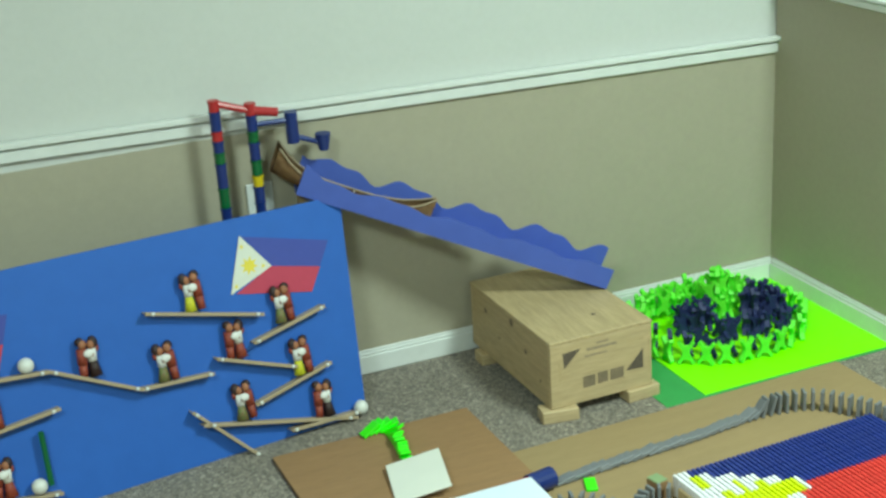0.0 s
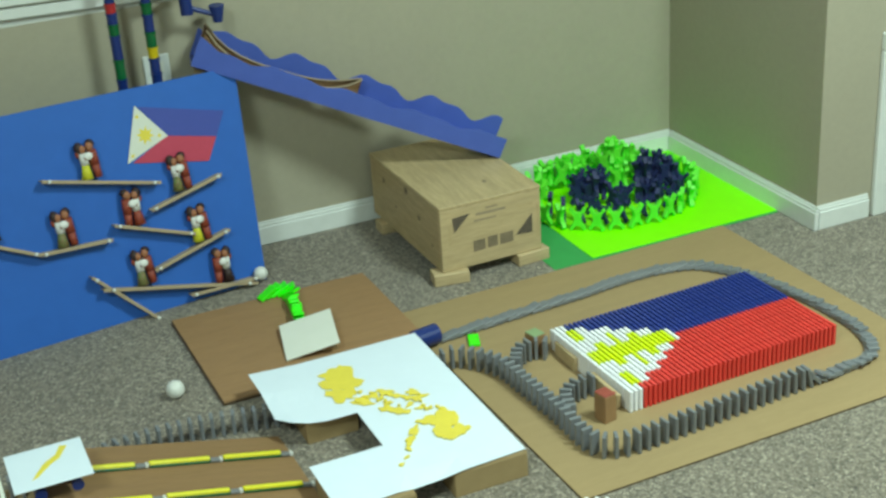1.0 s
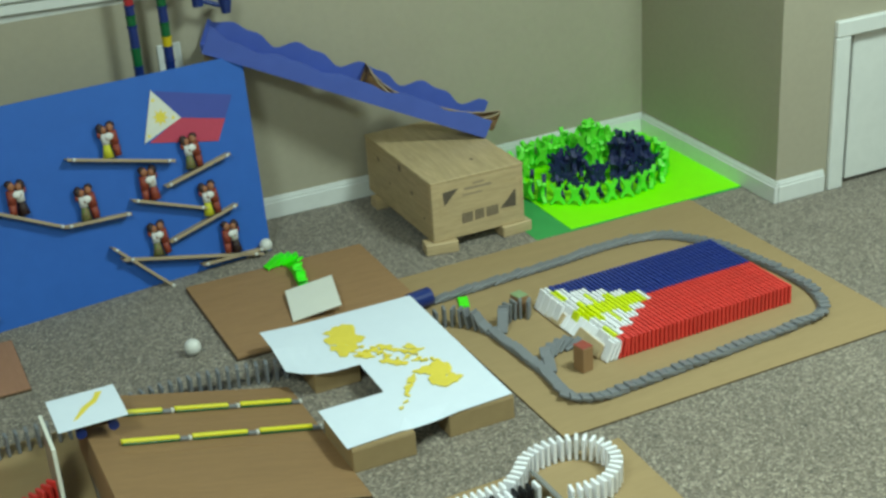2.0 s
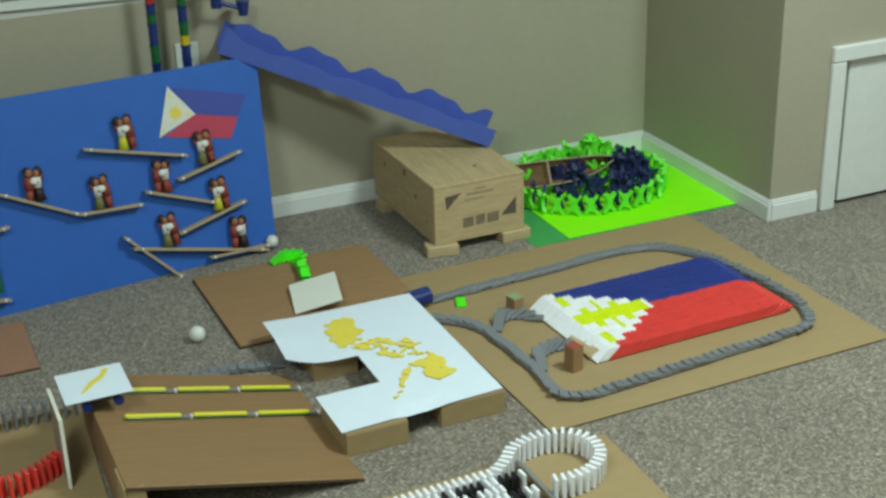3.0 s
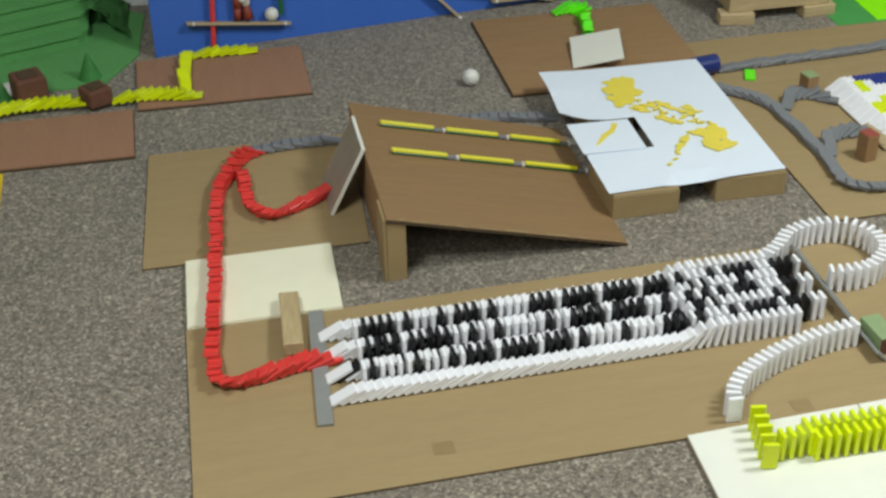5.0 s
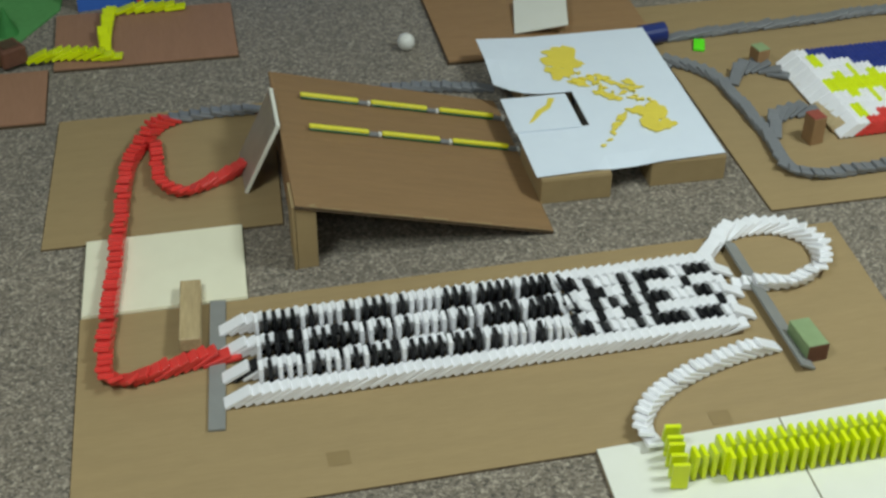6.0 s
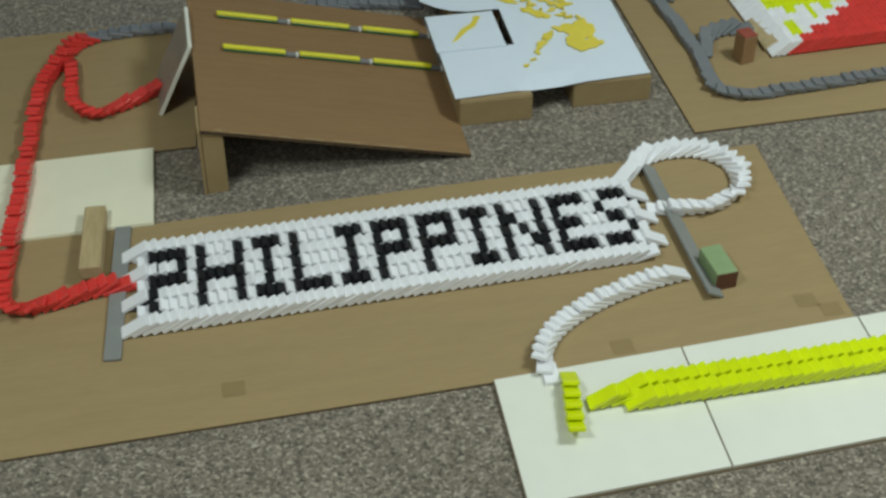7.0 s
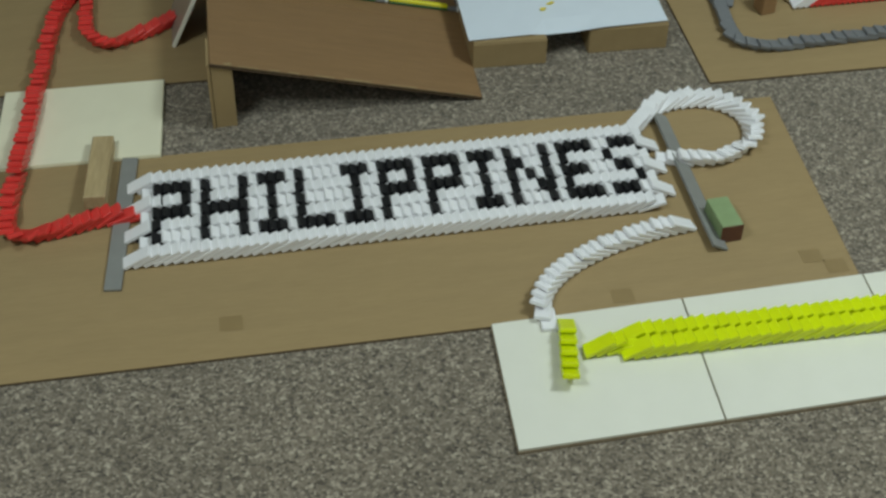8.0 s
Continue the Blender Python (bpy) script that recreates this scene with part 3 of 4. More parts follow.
for u, v, flip, skirt in ((0.666, 0.331, False, FIG_YELLOW), (0.859, 0.256, False, FIG_GREEN), (0.739, 0.206, True, FIG_RED), (0.879, 0.132, False, FIG_YELLOW), (0.581, 0.200, False, FIG_GREEN), (0.732, 0.070, False, FIG_GREEN), (0.914, 0.022, True, FIG_DARK), (0.225, 0.303, False, FIG_YELLOW), (0.428, 0.252, True, FIG_DARK), (0.215, 0.200, False, FIG_GREEN), (0.214, 0.058, True, FIG_RED)):
    couple(u, v, flip, skirt)
for u, v in ((0.303, 0.314), (0.278, 0.066), (0.998, 0.022)):
    solo("ping_pong_ball", ball(bmesh.new(), (0, 0, 0), 0.0165), BALL_WHITE, PANEL @ pose(u, -0.021, v), "white plastic ball at rest on a ledge", "ball", "white balls")
solo("ping_pong_ball", ball(bmesh.new(), (0, 0, 0.019), 0.019), BALL_WHITE, pose(0.602, 2.365, 0), "white plastic ball lying on the carpet", "ball", "white balls")

# ---- crate on blocks ----
crate = thing("wine_crate", pose(1.275, 2.546, 0.0292, 0, 0, 0.4), "pale pine wine crate on wooden blocks, printed marks", "crate")
CW, CD, CH = 0.255, 0.415, 0.1508
bm = block(0, 0, 0, CW, 0.012, CH, 0.0015)
part("front_panel", bm, PINE, crate)
part("back_panel", block(0, CD - 0.012, 0, CW, CD, CH, 0.0015), PINE, crate)
part("side_panel", block(0, 0.0123, 0, 0.010, CD - 0.0123, CH, 0.001), PINE_SIDE, crate)
part("side_panel", block(CW - 0.010, 0.0123, 0, CW, CD - 0.0123, CH, 0.001), PINE_SIDE, crate)
part("base", block(0.0103, 0.0123, 0.002, CW - 0.0103, CD - 0.0123, 0.012), PINE_SIDE, crate)
lid = part("lid", block(-0.001, -0.001, CH + 0.0005, CW + 0.001, CD + 0.001, CH + 0.009, 0.0015), PINE_SIDE, crate)
part("knot", rod(bmesh.new(), (CW * 0.62, CD * 0.22, CH + 0.0088), (CW * 0.62, CD * 0.22, CH + 0.0095), 0.005, sides=12), INK_DARK_AND_GAP_SHADE, lid, "dark knot")
up = pose(0, 0, 0, 90)
part("stamp", prism(bmesh.new(), [(0.030, 0.128), (0.075, 0.132), (0.034, 0.092)], -0.0005, 0.0006, up), INK_DARK_AND_GAP_SHADE, crate, "dark printed corner triangle")
part("stamp", prism(bmesh.new(), [(0.232, 0.095), (0.232, 0.048), (0.188, 0.050)], -0.0005, 0.0006, up), INK_DARK_AND_GAP_SHADE, crate, "dark printed corner triangle")
for x0, z0, w, h in ((0.090, 0.122, 0.075, 0.006), (0.115, 0.134, 0.030, 0.004), (0.085, 0.108, 0.055, 0.004)):
    part("print_line", prism(bmesh.new(), [(x0, z0), (x0 + w, z0), (x0 + w, z0 + h), (x0, z0 + h)], -0.0004, 0.0005, up), INK_PALE_AND_EDGE_SHADE, crate, "faint printed bar")
for x0, w, z0, h in ((0.080, 0.030, 0.034, 0.028), (0.116, 0.026, 0.036, 0.028), (0.148, 0.034, 0.036, 0.028)):
    part("print_bar", prism(bmesh.new(), [(x0, z0), (x0 + w, z0 + 0.001), (x0 + w, z0 + h), (x0, z0 + h - 0.001)], -0.0004, 0.0005, up), INK_FADED, crate, "worn printed bar")
for x0, z0, w, h in ((0.020, 0.062, 0.004, 0.05), (0.245, 0.030, 0.005, 0.09), (0.196, 0.118, 0.040, 0.004)):
    part("scratch", prism(bmesh.new(), [(x0, z0), (x0 + w, z0), (x0 + w, z0 + h), (x0, z0 + h)], -0.0003, 0.0004, up), PINE_SIDE, crate, "darker scuff")
bm = bmesh.new()
for k in range(5):
    bmesh.ops.create_circle(bm, cap_ends=True, segments=10, radius=0.004 + 0.003 * (k % 3), matrix=Matrix.Translation((-0.0004, 0.05 + 0.07 * k, 0.05 + 0.022 * ((k * 2) % 5))) @ Matrix.Rotation(radians(-90), 4, "Y"))
part("knot", bm, INK_FADED, crate, "dark knots in the side board")
for x, y, turn in ((1.296, 2.556, -10), (1.505, 2.562, 4), (1.300, 2.90, 0), (1.505, 2.90, 0)):
    ob = solo("wood_block", block(-0.042, -0.022, 0, 0.042, 0.022, 0.0288, 0.002), PINE, pose(x, y, 0, 0, 0, turn), "small pine block under the crate", "wood block", "blocks under the crate")

# ---- blue wave slide and the boat ----
SLIDE_A, SLIDE_B = Vector((0.846, 2.900, 0.509)), Vector((1.526, 2.745, 0.1915))
run = SLIDE_B - SLIDE_A
SLIDE_LEN = run.length
yaw = math.degrees(math.atan2(run.y, run.x))
drop = math.degrees(math.asin(-run.z / SLIDE_LEN))
SLIDE = pose(*SLIDE_A, 0, 0, yaw) @ pose(0, 0, 0, 0, drop, 0)
slide = thing("wave_slide", SLIDE, "blue foam board trough with wavy edges resting on the crate", "slide")


def wave_wall(y0, y1, phase, high, amp):
    pts = [(0.0, 0.0), (SLIDE_LEN, 0.0)]
    top = []
    for i in range(61):
        x = SLIDE_LEN * (1 - i / 60)
        h = high + amp * 0.011 * math.sin(2 * math.pi * (x / 0.172 + phase)) + amp * 0.006 * math.sin(4 * math.pi * (x / 0.172 + phase) + 0.8)
        if x < 0.05:
            h += 0.02 * (1 - x / 0.05)
        top.append((x, h))
    return prism(bmesh.new(), pts + top, y0, y1, pose(0, 0, 0, 90))


part("front_wall", wave_wall(-0.005, 0.000, 0.05, 0.047, 0.4), WAVE_BLUE, slide)
part("back_wall", wave_wall(-0.085, -0.080, -0.25, 0.066, 1.1), WAVE_BLUE, slide)
part("bed", block(0, 0.0055, 0.0, SLIDE_LEN, 0.0795, 0.005, 0.0005), WAVE_BLUE, slide)
part("prop", block(0.005, 0.03, -0.45, 0.03, 0.07, -0.002), CARD, slide, "cardboard prop under the upper end", pose(0, 0, 0, 0, -drop, 0))


def half_width(s):
    """Share of the boat's half width at s, from the blunt stern (-1) to the pointed bow (1)."""
    return math.sqrt(max(0.0, 1 - s * s * (0.97 if s > 0 else 0.30)))


def rise(s):
    """How far the ends curve up."""
    return (0.046 if s > 0 else 0.056) * abs(s) ** 3


def hull(length, wide, high, wall):
    """An open boat shell with pointed ends."""
    bm = bmesh.new()
    rings = []
    for i in range(13):
        s = -1 + 2 * i / 12
        w = wide * half_width(s)
        lift = rise(s)
        ring = []
        for j in range(9):
            a = math.pi * j / 8
            keel = 0.3 * lift
            ring.append(bm.verts.new((s * length / 2, -w * math.cos(a), keel + (high + lift - keel) * (1 - math.sin(a) ** 0.8))))
        rings.append(ring)
    for a, b in zip(rings, rings[1:]):
        for j in range(8):
            bm.faces.new((a[j], b[j], b[j + 1], a[j + 1]))
    bm.faces.new(rings[0][::-1])
    bmesh.ops.solidify(bm, geom=list(bm.faces), thickness=wall)
    for f in bm.faces:
        f.smooth = True
    return bm


boat = thing("model_boat", SLIDE @ pose(0.15, 0.042, 0.0056), "brown cardboard outrigger boat with a pale rim", "model boat")
part("hull", hull(0.38, 0.036, 0.024, 0.003), CARD_DARK, boat)
for s in (-1, 1):
    bm = bmesh.new()
    last = None
    for i in range(13):
        k = -1 + 2 * i / 12
        p = (k * 0.19, s * 0.037 * half_width(k), 0.024 + rise(k))
        if last:
            rod(bm, last, p, 0.0022, sides=6)
        last = p
    part("rim", bm, STICK, boat, "pale rim")
part("thwart", rod(bmesh.new(), (0.0, -0.037, 0.025), (0.01, 0.037, 0.025), 0.003, sides=8), STICK, boat, "pale cross stick")

# ---- marble run tower ----
tower = thing("marble_run", pose(0.695, 2.930, 0), "marble run tower of coloured plastic tubes by the wall", "marble run")
LEFT = [(0, 0.50, TUBE_BLUE), (0.50, 0.545, TUBE_GREEN), (0.545, 0.60, TUBE_BLUE), (0.60, 0.625, TUBE_GREEN), (0.625, 0.650, TUBE_BLUE), (0.650, 0.672, TUBE_RED), (0.672, 0.715, TUBE_BLUE), (0.715, 0.740, TUBE_RED)]
RIGHT = [(0, 0.50, TUBE_BLUE), (0.50, 0.535, TUBE_BLUE), (0.535, 0.560, TUBE_YELLOW), (0.560, 0.595, TUBE_GREEN), (0.595, 0.635, TUBE_BLUE), (0.635, 0.660, TUBE_GREEN), (0.660, 0.695, TUBE_BLUE), (0.695, 0.722, TUBE_RED)]
for x, stack in ((0.0, LEFT), (0.078, RIGHT)):
    for z0, z1, mat in stack:
        bm = rod(bmesh.new(), (x, 0, z0), (x, 0, z1 - 0.0015), 0.0115)
        rod(bm, (x, 0, z1 - 0.006), (x, 0, z1 - 0.001), 0.0130)
        part("tube", bm, mat, tower)
part("chute", rod(bmesh.new(), (0.006, 0, 0.730), (0.075, 0, 0.705), 0.008), TUBE_RED, tower, "red sloping chute")
part("chute", rod(bmesh.new(), (0.080, 0, 0.704), (0.135, -0.01, 0.694), 0.010), TUBE_RED, tower, "red sloping chute")
part("chute", rod(bmesh.new(), (0.085, 0, 0.672), (0.160, 0, 0.670), 0.006), TUBE_BLUE, tower, "blue connecting chute")
part("funnel", rod(bmesh.new(), (0.166, 0, 0.618), (0.166, 0, 0.688), 0.014), TUBE_BLUE, tower, "blue funnel")
part("chute", rod(bmesh.new(), (0.170, 0, 0.632), (0.232, 0, 0.606), 0.006), TUBE_BLUE, tower, "blue sloping chute")
part("outlet", rod(bmesh.new(), (0.234, 0, 0.590), (0.234, 0, 0.628), 0.011, 0.018), TUBE_BLUE, tower, "blue cup outlet")
outlet = thing("wall_outlet", pose(0.788, WALL_Y, 0.470), "white plastic wall outlet plate behind the tower", "wall outlet")
part("plate", block(-0.030, -0.006, -0.052, 0.030, -0.0002, 0.052, 0.002), TRIM, outlet)
for dz in (-0.022, 0.022):
    part("socket", block(-0.014, -0.0075, dz - 0.014, 0.014, -0.0062, dz + 0.014, 0.001), BOARD_WHITE, outlet, "socket face")

# ---- the green and navy pieces ----
bm = bmesh.new()
H = 0.030
profile = [(-0.5, -1), (-0.20, -0.58), (0.20, -0.58), (0.5, -1), (0.68, -0.8), (0.36, -0.35), (0.27, 0), (0.36, 0.35), (0.68, 0.8), (0.5, 1), (0.20, 0.56), (-0.20, 0.56), (-0.5, 1), (-0.68, 0.8), (-0.36, 0.35), (-0.27, 0), (-0.36, -0.35), (-0.68, -0.8)]
prism(bm, [(x * H, y * H + H) for x, y in profile], -0.0055, 0.0055, pose(0, 0, 0, 90, 0, 0))
PIECE = mesh_of("toy_piece", bm, None)
PIECES = {}
for key, mat in (("green", NEON_PIECE), ("navy", NAVY_PIECE)):
    PIECES[key] = PIECE.copy()
    PIECES[key].materials.append(mat)


def piece(x, y, z, turn, key, tilt=0):
    ob = new("toy_piece", PIECES[key])
    ob.matrix_basis = pose(x, y, z, 0, tilt, turn)
    tagged(ob, ("bright green" if key == "green" else "navy blue") + " X-shaped plastic piece standing on the fluorescent sheet", "toy piece", key + " pieces in the corner")


rng = random.Random(7)
CX, CY = 1.845, 2.772
for i in range(29):
    a = 2 * math.pi * i / 29
    piece(CX + 0.228 * math.cos(a), CY + 0.190 * math.sin(a), 0.004, math.degrees(a) + 90 + rng.uniform(-35, 35), "green", rng.uniform(-6, 6))
for i in range(22):
    a = 2 * math.pi * (i + 0.5) / 22
    piece(CX + 0.185 * math.cos(a), CY + 0.150 * math.sin(a), 0.004 + 0.02 * (math.sin(a) > 0), math.degrees(a) + 90 + rng.uniform(-60, 60), "navy" if math.sin(a) < -0.1 else "green", rng.uniform(-10, 10))
for cx, cy, sx, sy, n, z, key in ((1.785, 2.785, 0.045, 0.036, 16, 0.034, "navy"), (1.965, 2.745, 0.042, 0.050, 20, 0.045, "navy"), (1.86, 2.705, 0.10, 0.025, 12, 0.0, "navy"), (1.898, 2.815, 0.045, 0.032, 26, 0.082, "green"), (1.83, 2.90, 0.12, 0.03, 14, 0.03, "green")):
    for i in range(n):
        a, r = rng.uniform(0, 6.28), math.sqrt(rng.random())
        piece(cx + sx * r * math.cos(a), cy + sy * r * math.sin(a), 0.004 + z * rng.random(), rng.uniform(0, 180), key, rng.uniform(-14, 14))

# ---- map on boxes ----
MAPZ = 0.0535
for x0, y0, x1, y1 in ((0.738, 1.752, 0.868, 1.905), (0.948, 1.772, 1.090, 1.980), (0.778, 2.064, 0.880, 2.260), (0.90, 2.05, 1.085, 2.268)):
    ob = thing("cardboard_box", pose(x0, y0, 0), "low brown cardboard box under the paper map", "cardboard box", "boxes under the map")
    w, d = x1 - x0, y1 - y0
    part("body", block(0, 0, 0, w, d, MAPZ - 0.004, 0.0012), CARD, ob)
    part("flap", block(0.001, 0.001, MAPZ - 0.0038, w - 0.001, d * 0.5, MAPZ - 0.0015, 0.0005), CARD, ob, "closed top flap")


def paper_sheet():
    xs = [0.731, 0.755, 0.78, 0.81, 0.84, 0.871, 0.92, 0.97, 1.02, 1.055, 1.088]
    ys = [1.758, 1.80, 1.85, 1.912, 1.975, 2.040, 2.060, 2.085, 2.12, 2.18, 2.23, 2.272]
    bm = bmesh.new()
    grid = {}
    for i, x in enumerate(xs):
        for j, y in enumerate(ys):
            yy = y + 0.018 * (x - 0.731) * (y < 1.9) / 0.357
            z = 0.0
            if x < 0.83 and y > 2.03:
                k = (0.83 - x) / 0.10
                z = -0.008 * k * k * max(0.0, 1 - abs(y - 2.04) / 0.08) + 0.006 * k * (y > 2.15)
                yy = max(y, 2.04 + 0.068 * max(0.0, k) ** 2.4 + 0.6 * (y - 2.04))
            if 0.86 < x < 0.95 and y < 1.80:
                z = -0.004
            grid[i, j] = bm.verts.new((x, yy, z))
    for i in range(len(xs) - 1):
        for j in range(len(ys) - 1):
            if xs[i + 1] <= 0.8711 and 1.911 < ys[j] < 2.039:
                continue
            f = bm.faces.new((grid[i, j], grid[i + 1, j], grid[i + 1, j + 1], grid[i, j + 1]))
            f.smooth = True
    for v in [v for v in bm.verts if not v.link_faces]:
        bm.verts.remove(v)
    made = bmesh.ops.extrude_face_region(bm, geom=list(bm.faces))["geom"]
    bmesh.ops.translate(bm, vec=(0, 0, -0.0007), verts=[g for g in made if isinstance(g, bmesh.types.BMVert)])
    bmesh.ops.recalc_face_normals(bm, faces=list(bm.faces))
    for f in bm.faces:
        f.smooth = False
    return bm


paper_map = thing("paper_map", pose(0, 0, MAPZ + 0.002), "white paper map of yellow islands laid over low boxes", "map")
part("sheet", paper_sheet(), PAPER, paper_map)
ISLES = [
    (0.888, 2.165, 0.033, 0.050, 12, 1), (0.880, 2.195, 0.026, 0.022, 0, 2), (0.868, 2.115, 0.020, 0.032, 20, 3), (0.893, 2.068, 0.012, 0.024, 40, 4), (0.850, 2.125, 0.010, 0.014, 10, 5),
    (0.920, 2.078, 0.012, 0.008, 0, 6), (0.944, 2.083, 0.016, 0.007, -30, 7), (0.955, 2.060, 0.018, 0.008, -50, 8), (0.972, 2.040, 0.008, 0.012, 10, 9), (0.990, 2.052, 0.014, 0.010, -40, 10),
    (0.925, 2.020, 0.016, 0.011, -30, 11), (0.945, 2.000, 0.011, 0.016, 20, 12), (0.935, 2.040, 0.008, 0.006, 0, 13), (0.968, 2.015, 0.010, 0.006, 30, 14), (0.985, 2.028, 0.007, 0.010, 0, 15), (1.000, 2.030, 0.010, 0.006, 10, 16), (0.978, 1.993, 0.008, 0.004, 0, 17),
    (0.995, 1.920, 0.040, 0.028, 60, 18), (1.012, 1.950, 0.018, 0.020, 20, 19), (0.975, 1.945, 0.020, 0.013, -20, 20), (1.010, 1.885, 0.020, 0.017, 30, 21), (0.938, 1.925, 0.016, 0.008, 40, 22), (0.918, 1.898, 0.008, 0.016, -30, 23), (0.906, 1.875, 0.005, 0.007, 0, 24), (0.893, 1.852, 0.006, 0.003, 30, 25), (0.876, 1.835, 0.006, 0.003, 20, 26)]
isle_rng = random.Random(5)
for k in range(22):
    u = isle_rng.random()
    ISLES.append((0.900 + 0.10 * u + isle_rng.uniform(-0.018, 0.018), 2.085 - 0.105 * u + isle_rng.uniform(-0.024, 0.024), isle_rng.uniform(0.002, 0.006), isle_rng.uniform(0.002, 0.005), isle_rng.uniform(0, 180), 27 + k))
for cx, cy, rx, ry, turn, seed in ISLES:
    part("island", prism(bmesh.new(), blob(cx, cy, rx, ry, turn, seed, 40 if rx > 0.015 else 14), 0.0014, 0.0018 + 0.00008 * seed), INK_YELLOW, paper_map, "yellow printed island")
solo("blue_tube", rod(bmesh.new(), (-0.028, 0, 0.024), (0.028, 0, 0.024), 0.022, sides=18), TUBE_BLUE, pose(1.118, 2.290, 0.004, 0, 0, 10), "short dark blue plastic tube beside the map", "tube")
edge_card = solo("red_edged_card", block(-0.13, -0.003, 0, 0.13, 0.003, 0.042, 0.0008), TUBE_RED, pose(0.985, 2.284, 0.004, 0, 0, 2), "thin red-edged card strip behind the map", "card strip")

# ---- ramp ----
RX0, RX1, RY0, RY1, RZ = 0.294, 0.740, 1.637, 2.098, 0.130
slope = math.degrees(math.atan2(RZ - 0.006, RX1 - RX0))
rl = math.hypot(RX1 - RX0, RZ - 0.006)
ramp = thing("cardboard_ramp", pose(RX0, RY0 + 0.002, RZ, 0, 0, 3.0), "dark brown cardboard ramp with yellow rails, open side", "ramp")
tilt = pose(0, 0, 0, 0, slope, 0)
bm = block(0, 0, -0.004, rl, RY1 - RY0, 0.0, 0.0006)
part("deck", bm, CARD_RAMP, ramp, "", tilt)
part("deck_edge", block(0.0, -0.0012, -0.0062, rl, -0.0002, -0.0005), CARD_EDGE_AND_SHADE, ramp, "worn fluted front edge", tilt)
part("leg", block(0.000, 0.002, -RZ, 0.034, 0.007, -0.006, 0.0008), CARD, ramp, "folded cardboard leg")
part("leg", block(-0.006, 0.0, -RZ, -0.001, 0.075, -0.003, 0.0008), CARD, ramp, "folded cardboard leg")
part("end_panel", block(0.000, 0.075, -RZ, 0.004, RY1 - RY0, -0.006, 0.0006), CARD_DARK, ramp)
part("back_panel", prism(bmesh.new(), [(0.006, -RZ), (rl * 0.93, -RZ), (0.006, -0.008)], -(RY1 - RY0), -(RY1 - RY0) + 0.004, pose(0, 0, 0, 90)), CARD_DARK, ramp)
for yy, _ in ((0.369, 0), (0.254, 0)):
    for k in range(3):
        a, b = 0.060 + k * 0.138, 0.060 + k * 0.138 + 0.112
        skewed = tilt @ pose(0, 0, 0, 0, 0, 1.6)
        part("rail", block(a, yy - 0.0045, 0.0058, b, yy + 0.0045, 0.0115, 0.001), PENCIL, ramp, "yellow painted guide rail", skewed)
        part("rail_base", block(a + 0.002, yy - 0.0044, 0.0012, b + 0.001, yy + 0.0044, 0.0056, 0.0006), TUBE_GREEN, ramp, "dark green lower half of the rail", skewed)
        part("rail_joint", block(b + 0.0015, yy - 0.005, 0.0015, b + 0.019, yy + 0.005, 0.0075, 0.001), GREYBIT, ramp, "grey rail joint", skewed)
        part("joint_cap", block(b + 0.0195, yy - 0.0052, 0.0015, b + 0.0245, yy + 0.0052, 0.0088, 0.001), BALL_WHITE, ramp, "white joint end", skewed)
crease_rng = random.Random(3)
bm = bmesh.new()
for k in range(18):
    xa = rl * k / 18
    yc = 0.222 + 0.003 * math.sin(k * 0.9)
    box(bm, xa, yc, 0.0002, xa + rl / 18 * crease_rng.uniform(0.5, 1.0), yc + crease_rng.uniform(0.001, 0.0026), 0.0007)
part("crease", bm, CARD_DARK, ramp, "worn fold line across the deck", tilt)
bm = bmesh.new()
for k in range(11):
    xa = rl * (k + crease_rng.uniform(0.0, 0.8)) / 12
    box(bm, xa, -0.0004, 0.0002, xa + crease_rng.uniform(0.010, 0.034), crease_rng.uniform(0.0012, 0.004), 0.0007)
part("scuff", bm, CARD, ramp, "pale scuffed paper along the front edge", tilt)

for piece_ob in ramp.children:
    for v in piece_ob.data.vertices:
        v.co.x += 0.055 * v.co.y

stand = thing("trigger_board", pose(0.226, 1.945, 0.0045), "white-edged cardboard flap tipped against the ramp", "flap")
part("face", block(-0.003, -0.065, 0.0, 0.002, 0.065, 0.142, 0.0006), FLAP_GREY, stand)
part("edge", block(-0.0035, -0.069, 0.0, 0.0035, -0.0653, 0.146, 0.0006), BOARD_WHITE, stand, "white edge strip")
part("edge", block(-0.0035, -0.069, 0.1462, 0.0035, 0.066, 0.150, 0.0006), BOARD_WHITE, stand, "white edge strip")

cart = thing("map_cart", pose(0.306, 1.975, 0.162), "white card with yellow island on a blue-wheeled cart", "cart")
part("card", block(-0.063, -0.0615, 0.0, 0.0655, 0.0625, 0.0016, 0.0004), PAPER, cart)
part("island", prism(bmesh.new(), [(-0.030, -0.034), (-0.020, -0.030), (0.006, 0.000), (0.022, 0.012), (0.040, 0.046), (0.028, 0.050), (0.018, 0.026), (-0.006, 0.006)], 0.0017, 0.0024), INK_YELLOW, cart, "long yellow printed island")
part("chassis", block(-0.030, -0.040, -0.020, 0.045, 0.040, -0.0005, 0.002), CARD_EDGE_AND_SHADE, cart, "dark chassis")
for wx in (-0.022, 0.038):
    for wy in (-0.046, 0.046):
        part("wheel", rod(bmesh.new(), (wx, wy - 0.005, -0.020), (wx, wy + 0.005, -0.020), 0.010, sides=16), TUBE_BLUE, cart, "blue plastic wheel")

